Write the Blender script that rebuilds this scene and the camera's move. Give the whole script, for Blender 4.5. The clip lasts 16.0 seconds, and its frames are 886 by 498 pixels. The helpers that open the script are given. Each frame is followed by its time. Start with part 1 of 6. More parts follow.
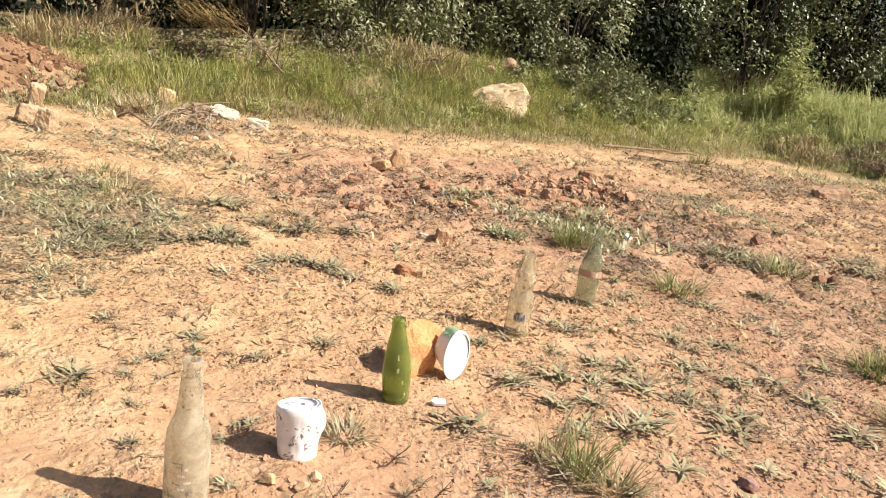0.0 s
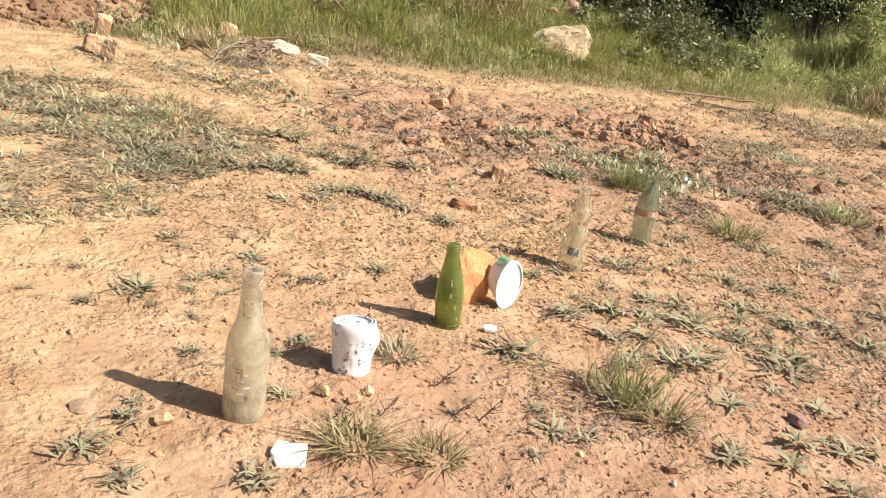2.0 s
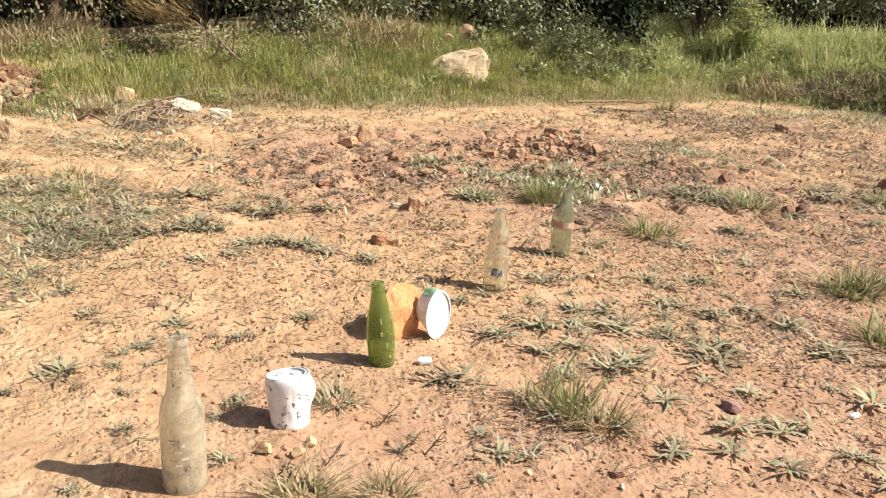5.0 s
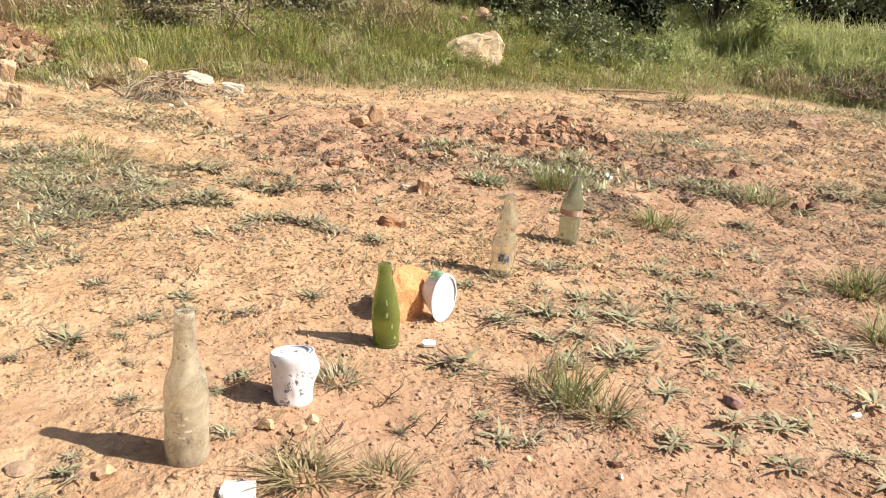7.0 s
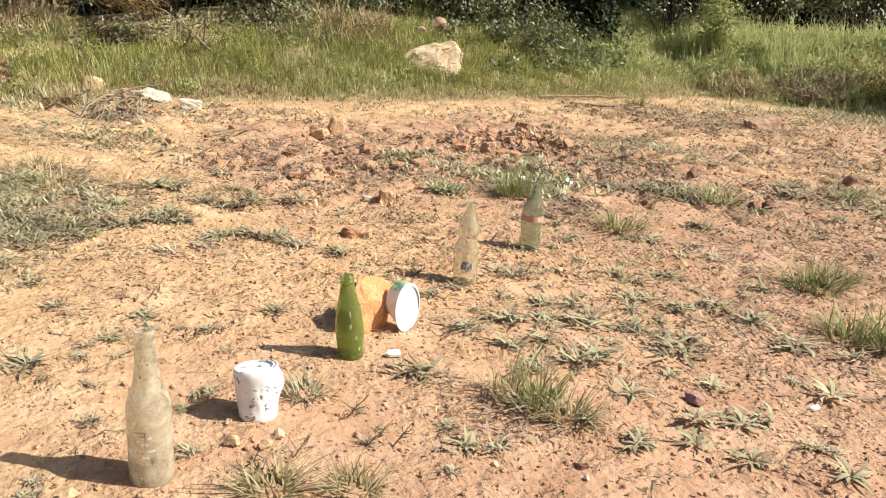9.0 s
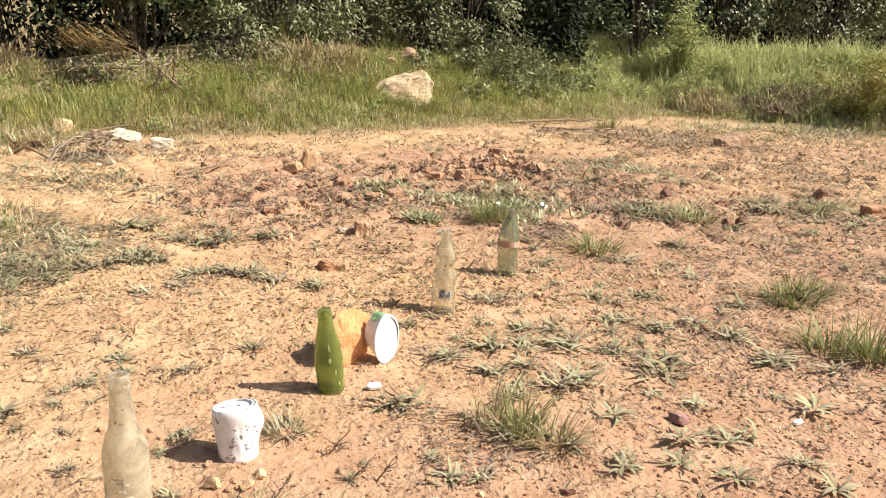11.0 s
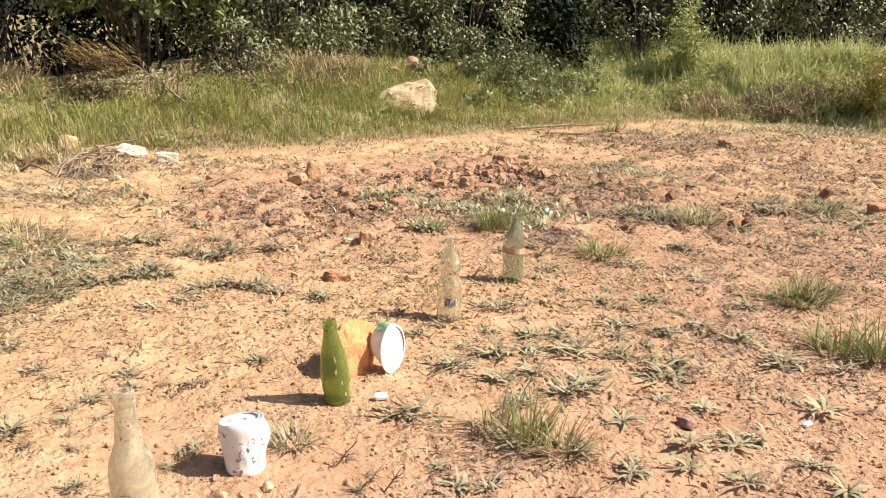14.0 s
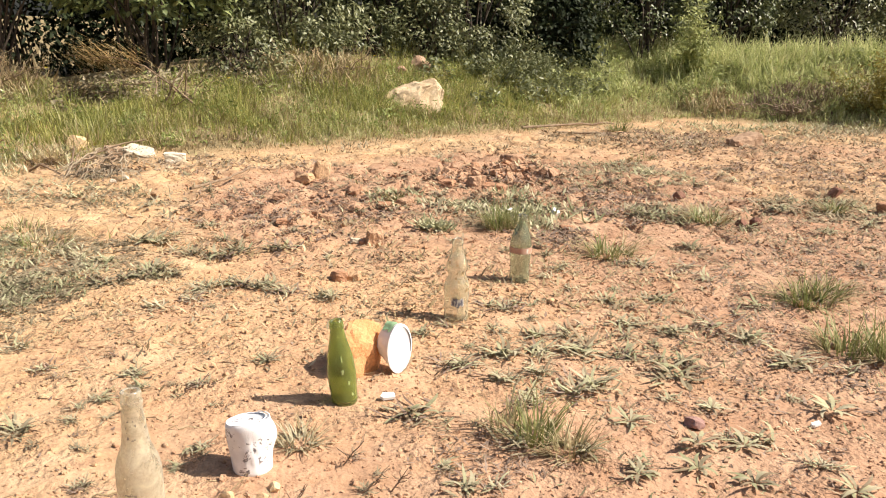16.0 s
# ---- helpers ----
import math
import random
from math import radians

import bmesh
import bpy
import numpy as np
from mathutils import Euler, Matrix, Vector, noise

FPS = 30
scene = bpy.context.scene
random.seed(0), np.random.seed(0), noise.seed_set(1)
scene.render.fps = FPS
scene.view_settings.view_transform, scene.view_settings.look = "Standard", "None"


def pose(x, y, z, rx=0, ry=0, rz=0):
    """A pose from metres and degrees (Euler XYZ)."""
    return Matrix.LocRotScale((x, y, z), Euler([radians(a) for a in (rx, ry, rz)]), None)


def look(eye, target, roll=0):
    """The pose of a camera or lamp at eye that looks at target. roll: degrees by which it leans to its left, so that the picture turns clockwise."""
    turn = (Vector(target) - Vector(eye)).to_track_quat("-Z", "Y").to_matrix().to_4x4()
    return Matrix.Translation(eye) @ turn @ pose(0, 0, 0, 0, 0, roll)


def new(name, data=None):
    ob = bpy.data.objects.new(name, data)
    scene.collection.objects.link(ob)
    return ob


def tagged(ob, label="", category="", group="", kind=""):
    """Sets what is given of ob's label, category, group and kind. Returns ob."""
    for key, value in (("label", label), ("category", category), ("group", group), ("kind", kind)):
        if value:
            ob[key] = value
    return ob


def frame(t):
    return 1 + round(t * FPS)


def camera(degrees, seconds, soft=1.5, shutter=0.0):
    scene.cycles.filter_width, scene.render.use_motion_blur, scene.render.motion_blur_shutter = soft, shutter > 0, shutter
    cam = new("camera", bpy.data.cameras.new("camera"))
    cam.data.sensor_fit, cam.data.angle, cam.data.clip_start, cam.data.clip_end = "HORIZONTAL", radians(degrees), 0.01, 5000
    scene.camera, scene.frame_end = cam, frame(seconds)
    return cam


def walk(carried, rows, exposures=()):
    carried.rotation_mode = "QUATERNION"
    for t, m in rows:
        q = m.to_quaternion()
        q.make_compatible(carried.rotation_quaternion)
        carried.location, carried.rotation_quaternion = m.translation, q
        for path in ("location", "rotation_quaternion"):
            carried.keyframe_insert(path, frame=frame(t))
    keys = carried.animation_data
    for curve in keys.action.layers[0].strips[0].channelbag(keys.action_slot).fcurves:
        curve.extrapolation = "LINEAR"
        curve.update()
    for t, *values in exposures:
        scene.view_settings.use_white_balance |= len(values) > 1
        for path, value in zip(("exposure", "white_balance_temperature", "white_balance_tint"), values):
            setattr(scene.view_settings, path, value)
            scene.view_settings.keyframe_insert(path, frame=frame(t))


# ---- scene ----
cam = camera(54.0, 16.0, soft=1.1)
PATH = [
    (0, (0.2342, 0.1194, 0.7157), (0.3404, 2.0491, 0.2009), 9.61),
    (0.2, (0.2283, 0.1198, 0.7095), (0.3016, 2.0416, 0.1604), 10.28),
    (0.5, (0.2371, 0.1115, 0.6979), (0.3012, 2.0254, 0.1211), 9.21),
    (0.8, (0.2432, 0.1063, 0.6994), (0.2804, 2.0130, 0.0968), 9.35),
    (1, (0.2451, 0.1045, 0.6886), (0.2852, 2.0020, 0.0576), 9.23),
    (1.2, (0.2419, 0.1051, 0.6861), (0.2617, 1.9981, 0.0411), 10.16),
    (1.5, (0.2431, 0.1015, 0.6807), (0.2420, 1.9932, 0.0314), 9.81),
    (1.8, (0.2352, 0.0978, 0.6811), (0.2378, 1.9927, 0.0412), 10.55),
    (2, (0.2376, 0.0949, 0.6823), (0.2421, 1.9870, 0.0343), 10.53),
    (2.2, (0.2335, 0.0967, 0.6842), (0.2698, 1.9977, 0.0637), 9.67),
    (2.3, (0.2303, 0.0952, 0.6841), (0.2962, 1.9941, 0.0600), 8.86),
    (2.5, (0.2355, 0.0908, 0.6805), (0.3210, 1.9823, 0.0362), 7.88),
    (2.8, (0.2299, 0.0895, 0.6785), (0.3358, 1.9735, 0.0158), 6.51),
    (3, (0.2300, 0.0929, 0.6793), (0.3760, 1.9810, 0.0359), 6.19),
    (3.2, (0.2314, 0.0940, 0.6825), (0.3787, 1.9859, 0.0508), 5.56),
    (3.5, (0.2343, 0.0957, 0.6918), (0.3796, 1.9923, 0.0736), 3.49),
    (3.7, (0.2404, 0.0906, 0.6985), (0.3870, 1.9987, 0.1175), 3.58),
    (4, (0.2432, 0.0921, 0.6950), (0.3828, 2.0007, 0.1139), 3.72),
    (4.2, (0.2459, 0.0898, 0.6973), (0.3813, 2.0039, 0.1334), 3.85),
    (6.3, (0.2507, 0.0851, 0.6978), (0.4523, 1.9921, 0.1299), 4.47),
    (6.5, (0.2512, 0.0855, 0.6956), (0.4492, 1.9949, 0.1345), 4.35),
    (6.8, (0.2415, 0.0907, 0.7012), (0.3862, 1.9902, 0.0921), 7.25),
    (7, (0.2452, 0.0865, 0.6990), (0.3928, 1.9874, 0.0951), 6.29),
    (7.2, (0.2493, 0.0831, 0.6991), (0.4144, 1.9806, 0.0890), 7.14),
    (7.5, (0.2505, 0.0858, 0.6976), (0.4114, 1.9793, 0.0742), 7.04),
    (7.8, (0.2441, 0.0886, 0.6958), (0.4136, 1.9819, 0.0738), 6.48),
    (8, (0.2480, 0.0879, 0.6944), (0.4148, 1.9777, 0.0612), 6.18),
    (8.2, (0.2510, 0.0830, 0.6956), (0.4325, 1.9735, 0.0686), 6.20),
    (8.5, (0.2531, 0.0827, 0.6960), (0.4397, 1.9735, 0.0713), 5.99),
    (8.8, (0.2517, 0.0811, 0.7010), (0.4406, 1.9799, 0.1021), 5.52),
    (9, (0.2540, 0.0777, 0.7016), (0.4769, 1.9800, 0.1257), 5.02),
    (9.2, (0.2552, 0.0770, 0.7040), (0.4902, 1.9817, 0.1413), 4.87),
    (9.5, (0.2584, 0.0746, 0.7033), (0.5083, 1.9856, 0.1687), 4.09),
    (9.7, (0.2576, 0.0768, 0.7005), (0.5123, 1.9907, 0.1789), 3.56),
    (12, (0.2590, 0.0860, 0.7039), (0.5298, 2.0008, 0.1936), 2.99),
    (12.5, (0.2590, 0.0880, 0.7021), (0.5161, 2.0047, 0.1920), 2.71),
    (13, (0.2629, 0.0840, 0.7021), (0.5163, 2.0035, 0.2008), 2.27),
    (13.5, (0.2661, 0.0830, 0.7040), (0.5215, 2.0023, 0.2028), 1.91),
    (14, (0.2670, 0.0841, 0.7049), (0.5186, 2.0053, 0.2095), 1.65),
    (14.5, (0.2701, 0.0852, 0.7040), (0.5214, 2.0052, 0.2035), 1.46),
    (15, (0.2710, 0.0860, 0.7049), (0.5122, 2.0063, 0.2004), 1.45),
    (15.5, (0.2691, 0.0861, 0.7050), (0.5157, 2.0072, 0.2064), 1.50),
    (16, (0.2691, 0.0860, 0.7050), (0.5032, 2.0091, 0.2080), 1.46),
]
walk(cam, [(t, look(eye, target, roll)) for t, eye, target, roll in PATH], [(0, 0.50, 6560, 10), (1.5, 0.44, 6400, 9), (2.5, 0.42, 6360, 9), (4, 0.45, 6330, 8), (7, 0.47, 6330, 8), (9.5, 0.51, 6330, 7), (12, 0.55, 6560, 10), (16, 0.56, 6580, 11)])

# ---- light ----
SUN_DIRECTION = Vector((0.90, -0.21, 1.0))
sun_elevation = math.asin(SUN_DIRECTION.normalized().z)
sun_azimuth = math.atan2(SUN_DIRECTION.x, SUN_DIRECTION.y)
world = bpy.data.worlds.new("sky")
scene.world = world
world.use_nodes = True
wn = world.node_tree
sky = wn.nodes.new("ShaderNodeTexSky")
sky.sky_type = "NISHITA"
sky.sun_disc = False
sky.dust_density = 3.5
sky.ozone_density = 0.6
sky.sun_elevation = sun_elevation
sky.sun_rotation = sun_azimuth
wn.links.new(sky.outputs[0], wn.nodes["Background"].inputs["Color"])
wn.nodes["Background"].inputs["Strength"].default_value = 0.07
sun_data = bpy.data.lights.new("sun", "SUN")
sun_data.energy, sun_data.angle, sun_data.color = 5.3, radians(0.55), (1.0, 0.93, 0.82)
sun = new("sun", sun_data)
sun.matrix_world = look(SUN_DIRECTION * 20, (0, 0, 0))

rng = np.random.default_rng(11)


# ---- terrain shape ----
def value_noise(x, y, seed):
    xi, yi = np.floor(x), np.floor(y)
    fx, fy = x - xi, y - yi
    fx, fy = fx * fx * (3 - 2 * fx), fy * fy * (3 - 2 * fy)

    def corner(i, j):
        h = np.sin(i * 127.1 + j * 311.7 + seed * 74.7) * 43758.5453
        return h - np.floor(h)

    a, b = corner(xi, yi), corner(xi + 1, yi)
    c, d = corner(xi, yi + 1), corner(xi + 1, yi + 1)
    return (a + (b - a) * fx) * (1 - fy) + (c + (d - c) * fx) * fy


def fbm(x, y, size, octaves, seed):
    """Layered noise from -1 to 1; size: metres of the largest lump."""
    total, weight, amp = 0.0, 0.0, 1.0
    for k in range(octaves):
        s = 2.03 ** k / size
        total = total + amp * (2 * value_noise(x * s + 17.3 * k, y * s - 9.1 * k, seed + k) - 1)
        weight, amp = weight + amp, amp * 0.52
    return total / weight


def smooth(a, lo, hi):
    u = np.clip((np.asarray(a, float) - lo) / (hi - lo), 0, 1)
    return u * u * (3 - 2 * u)


def edge_y(x):
    """The line at which the bare soil ends and the grassy bank begins."""
    x = np.asarray(x, float)
    return np.minimum(5.25 + 0.62 * np.maximum(x, -2.2), np.maximum(9.45 - 0.72 * x, 5.2))


def bump_at(x, y, cx, cy, rx, ry):
    return np.exp(-(((x - cx) / rx) ** 2 + ((y - cy) / ry) ** 2))


STANDS = [(-0.002, 1.20), (0.2765, 1.645), (0.552, 2.113), (0.777, 2.440), (0.126, 1.398), (0.392, 1.79), (0.318, 1.815)]


def height(x, y):
    x, y = np.asarray(x, float), np.asarray(y, float)
    level = 1.0
    for sx, sy in STANDS:
        level = level * (1 - bump_at(x, y, sx, sy, 0.09, 0.09))
    rise = np.interp(x, [-3, -2, -1, 0, 1.5, 3, 5], [0.15, 0.2, 0.36, 0.47, 0.47, 0.48, 0.50])
    z = rise * smooth(y - edge_y(x), -0.15, 2.15)
    near = 1 - smooth(np.hypot(x - 0.5, y - 2.5), 3.0, 12.0)
    z = z + near * 0.008 * fbm(x, y, 0.55, 2, 3)
    z = z + near * 0.0075 * fbm(x, y, 0.055, 3, 21) * (0.25 + 1.3 * value_noise(x * 5, y * 5, 77))
    rough = bump_at(x, y, 0.75, 3.95, 0.95, 0.5) + 0.8 * bump_at(x, y, 0.15, 3.3, 0.45, 0.5) + 0.6 * bump_at(x, y, 1.9, 3.7, 0.7, 0.5)
    z = z + 0.035 * bump_at(x, y, 1.03, 4.25, 0.30, 0.14)
    z = z + np.minimum(rough, 1) * 0.05 * fbm(x, y, 0.11, 4, 51)
    z = z + near * smooth(y, 2.3, 3.2) * (0.008 * fbm(x, y, 0.22, 3, 61) + 0.004 * np.abs(fbm(x, y, 0.09, 2, 66)))
    z = z + bump_at(x, y, -2.02, 4.65, 0.34, 0.40) * (0.20 + 0.06 * fbm(x, y, 0.2, 3, 91))
    crack = np.abs(fbm(x, y, 0.34, 4, 71))
    z = z - near * smooth(y, 2.5, 3.3) * (1 - smooth(y - edge_y(x), -0.9, 0.0)) * 0.026 * (1 - smooth(crack, 0.0, 0.06))
    plate = smooth(fbm(x, y, 0.28, 4, 81), 0.05, 0.16)
    z = z + near * smooth(y, 2.6, 3.4) * (1 - smooth(y - edge_y(x), -0.5, 0.1)) * 0.012 * plate
    z = z - 0.02 * bump_at(x, y, -0.5, 3.55, 0.10, 0.06)
    return z * (0.15 + 0.85 * level) + (1 - near) * 0.25 * fbm(x, y, 9.0, 2, 8)


def ground_z(x, y):
    return float(height(x, y))


# ---- mesh helpers ----
def mesh_np(name, verts, faces, material, flat=False):
    """A mesh from arrays; all faces have the same number of corners."""
    verts, faces = np.asarray(verts, np.float32).reshape(-1, 3), np.asarray(faces, np.int32)
    me = bpy.data.meshes.new(name)
    me.vertices.add(len(verts))
    me.vertices.foreach_set("co", verts.ravel())
    me.loops.add(faces.size)
    me.loops.foreach_set("vertex_index", faces.ravel())
    me.polygons.add(len(faces))
    me.polygons.foreach_set("loop_start", np.arange(len(faces), dtype=np.int32) * faces.shape[1])
    me.polygons.foreach_set("use_smooth", np.full(len(faces), not flat))
    me.update(calc_edges=True)
    if material:
        me.materials.append(material)
    return me


def join(chunks):
    """Joins (verts, faces) pairs into one."""
    vs, fs, n = [], [], 0
    for v, f in chunks:
        v = np.asarray(v, float).reshape(-1, 3)
        vs.append(v)
        fs.append(np.asarray(f) + n)
        n += len(v)
    return np.concatenate(vs), np.concatenate(fs)


def part(name, me, parent, label=""):
    ob = new(name, me)
    ob.parent = parent
    return tagged(ob, label=label)


def thing(name, x, y, z=None, label="", category="", group="", kind="", turn=0.0):
    ob = new(name)
    ob.empty_display_size = 0.02
    ob.matrix_basis = pose(x, y, ground_z(x, y) if z is None else z, 0, 0, turn)
    return tagged(ob, label, category, group, kind)


def blades(base, azimuth, length, width, lean, curl, levels=4, fold=0.0, taper=0.12, belly=0.35, bend=None):
    """Blades or narrow leaves as bent strips. base (n, 3); angles in radians from upright."""
    n = len(base)
    out = np.stack([np.cos(azimuth), np.sin(azimuth), np.zeros(n)], 1)
    side = np.stack([-np.sin(azimuth), np.cos(azimuth), np.zeros(n)], 1)
    p = np.array(base, float)
    verts = np.zeros((n, levels, 2, 3))
    for k in range(levels):
        u = k / (levels - 1)
        if bend is not None:
            az = azimuth + bend * u
            out = np.stack([np.cos(az), np.sin(az), np.zeros(n)], 1)
            side = np.stack([-np.sin(az), np.cos(az), np.zeros(n)], 1)
        w = width * (taper + (1 - taper) * (np.sin(np.pi * (u ** (0.5 + belly)) * 0.98 + 0.06) if belly > 0 else 1 - u))
        if k == levels - 1:
            w = width * taper * 0.6
        s = side * (w / 2)[:, None]
        lift = np.zeros((n, 3))
        lift[:, 2] = fold * w
        verts[:, k, 0], verts[:, k, 1] = p - s + lift, p + s + lift
        a = lean + curl * u
        step = (length / (levels - 1))[:, None]
        p = p + step * (out * np.sin(a)[:, None] + np.array([0, 0, 1.0]) * np.cos(a)[:, None])
    idx = np.arange(n)[:, None] * levels * 2
    faces = [np.stack([idx[:, 0] + 2 * k, idx[:, 0] + 2 * k + 1, idx[:, 0] + 2 * k + 3, idx[:, 0] + 2 * k + 2], 1) for k in range(levels - 1)]
    return verts.reshape(-1, 3), np.concatenate(faces)


def tube(points, radii, sides=7):
    """A bent tapering tube along points, with closed ends pinched."""
    pts = [Vector(p) for p in points]
    vs, fs = [], []
    for i, p in enumerate(pts):
        d = (pts[min(i + 1, len(pts) - 1)] - pts[max(i - 1, 0)]).normalized()
        a = d.orthogonal().normalized()
        b = d.cross(a)
        for s in range(sides):
            t = 2 * math.pi * s / sides
            vs.append(p + (a * math.cos(t) + b * math.sin(t)) * radii[i])
    for i in range(len(pts) - 1):
        for s in range(sides):
            q = (s + 1) % sides
            fs.append((i * sides + s, i * sides + q, (i + 1) * sides + q, (i + 1) * sides + s))
    return np.array([tuple(v) for v in vs]), np.array(fs)


def crooked(a, b, steps, wobble, sag=0.0):
    """Points on a crooked way from a to b."""
    a, b = np.array(a, float), np.array(b, float)
    pts = []
    for i in range(steps + 1):
        u = i / steps
        w = wobble * math.sin(math.pi * min(max(u, 0.0), 1.0))
        pts.append(a + (b - a) * u + rng.normal(0, 1, 3) * w - np.array([0, 0, sag * math.sin(math.pi * u)]))
    return pts


def lathe(profile, sides=40):
    """A turned shape from (radius, height) pairs; the first and last pair close on the axis."""
    vs, fs, n = [], [], len(profile)
    for r, z in profile:
        for s in range(sides):
            t = 2 * math.pi * s / sides
            vs.append((max(r, 1e-5) * math.cos(t), max(r, 1e-5) * math.sin(t), z))
    for i in range(n - 1):
        for s in range(sides):
            q = (s + 1) % sides
            fs.append((i * sides + s, i * sides + q, (i + 1) * sides + q, (i + 1) * sides + s))
    return np.array(vs), np.array(fs)


def refine(profile, steps=5):
    """Rounds a profile by Catmull-Rom interpolation."""
    p = [np.array(q, float) for q in profile]
    out = []
    for i in range(len(p) - 1):
        p0, p1, p2, p3 = p[max(i - 1, 0)], p[i], p[i + 1], p[min(i + 2, len(p) - 1)]
        for k in range(steps):
            u = k / steps
            out.append(tuple(0.5 * (2 * p1 + (p2 - p0) * u + (2 * p0 - 5 * p1 + 4 * p2 - p3) * u * u + (3 * p1 - p0 - 3 * p2 + p3) * u ** 3)))
    out.append(tuple(p[-1]))
    return out


def rock_mesh(name, size, material, seed, cuts=8, detail=3, rough=0.10, keep=0.60, flat=True):
    """A broken stone: a ball cut by random planes, then roughened. size: half lengths."""
    r = np.random.default_rng(seed)
    bm = bmesh.new()
    bmesh.ops.create_icosphere(bm, subdivisions=detail, radius=1.0)
    normals = r.normal(0, 1, (cuts, 3))
    normals /= np.linalg.norm(normals, axis=1)[:, None]
    depth = r.uniform(keep - 0.14, keep + 0.12, cuts)
    for v in bm.verts:
        c = np.array(v.co)
        for nrm, d in zip(normals, depth):
            over = c @ nrm - d
            if over > 0:
                c = c - nrm * over
        q = Vector(c) * 2.3 + Vector((seed * 1.7, seed * 0.3, 0))
        c = c * (1 + rough * noise.noise(q) + rough * 0.6 * noise.noise(q * 3.1))
        v.co = Vector(c * np.array(size))
    me = bpy.data.meshes.new(name)
    bm.to_mesh(me)
    bm.free()
    me.materials.append(material)
    me.polygons.foreach_set("use_smooth", [not flat] * len(me.polygons))
    return me


# ---- materials ----
def nodes_of(name):
    m = bpy.data.materials.new(name)
    m.use_nodes = True
    nt = m.node_tree
    return m, nt, nt.nodes["Principled BSDF"]


def ramp(nt, fac, stops):
    r = nt.nodes.new("ShaderNodeValToRGB")
    while len(r.color_ramp.elements) < len(stops):
        r.color_ramp.elements.new(0.5)
    for e, (p, c) in zip(r.color_ramp.elements, stops):
        e.position, e.color = p, (*c, 1)
    nt.links.new(fac, r.inputs["Fac"])
    return r.outputs["Color"]


def noise_node(nt, scale, detail=4.0, rough=0.55, distort=0.0, coords="Object"):
    tc = nt.nodes.new("ShaderNodeTexCoord") if coords == "Object" else nt.nodes.new("ShaderNodeNewGeometry")
    n = nt.nodes.new("ShaderNodeTexNoise")
    n.inputs["Scale"].default_value, n.inputs["Detail"].default_value = scale, detail
    n.inputs["Roughness"].default_value, n.inputs["Distortion"].default_value = rough, distort
    nt.links.new(tc.outputs["Object" if coords == "Object" else "Position"], n.inputs["Vector"])
    return n.outputs["Fac"]


def mix(nt, fac, a, b, mode="MIX"):
    m = nt.nodes.new("ShaderNodeMix")
    m.data_type, m.blend_type = "RGBA", mode
    for sock, val in ((m.inputs[0], fac), (m.inputs[6], a), (m.inputs[7], b)):
        if isinstance(val, (int, float)):
            sock.default_value = val
        elif isinstance(val, tuple):
            sock.default_value = (*val, 1)
        else:
            nt.links.new(val, sock)
    return m.outputs[2]


def add_bump(nt, bsdf, fac, strength, distance):
    b = nt.nodes.new("ShaderNodeBump")
    b.inputs["Strength"].default_value, b.inputs["Distance"].default_value = strength, distance
    nt.links.new(fac, b.inputs["Height"])
    nt.links.new(b.outputs[0], bsdf.inputs["Normal"])
    return b


def math_node(nt, op, a, b=0.0):
    m = nt.nodes.new("ShaderNodeMath")
    m.operation = op
    for sock, val in zip(m.inputs, (a, b)):
        if isinstance(val, (int, float)):
            sock.default_value = val
        else:
            nt.links.new(val, sock)
    return m.outputs[0]


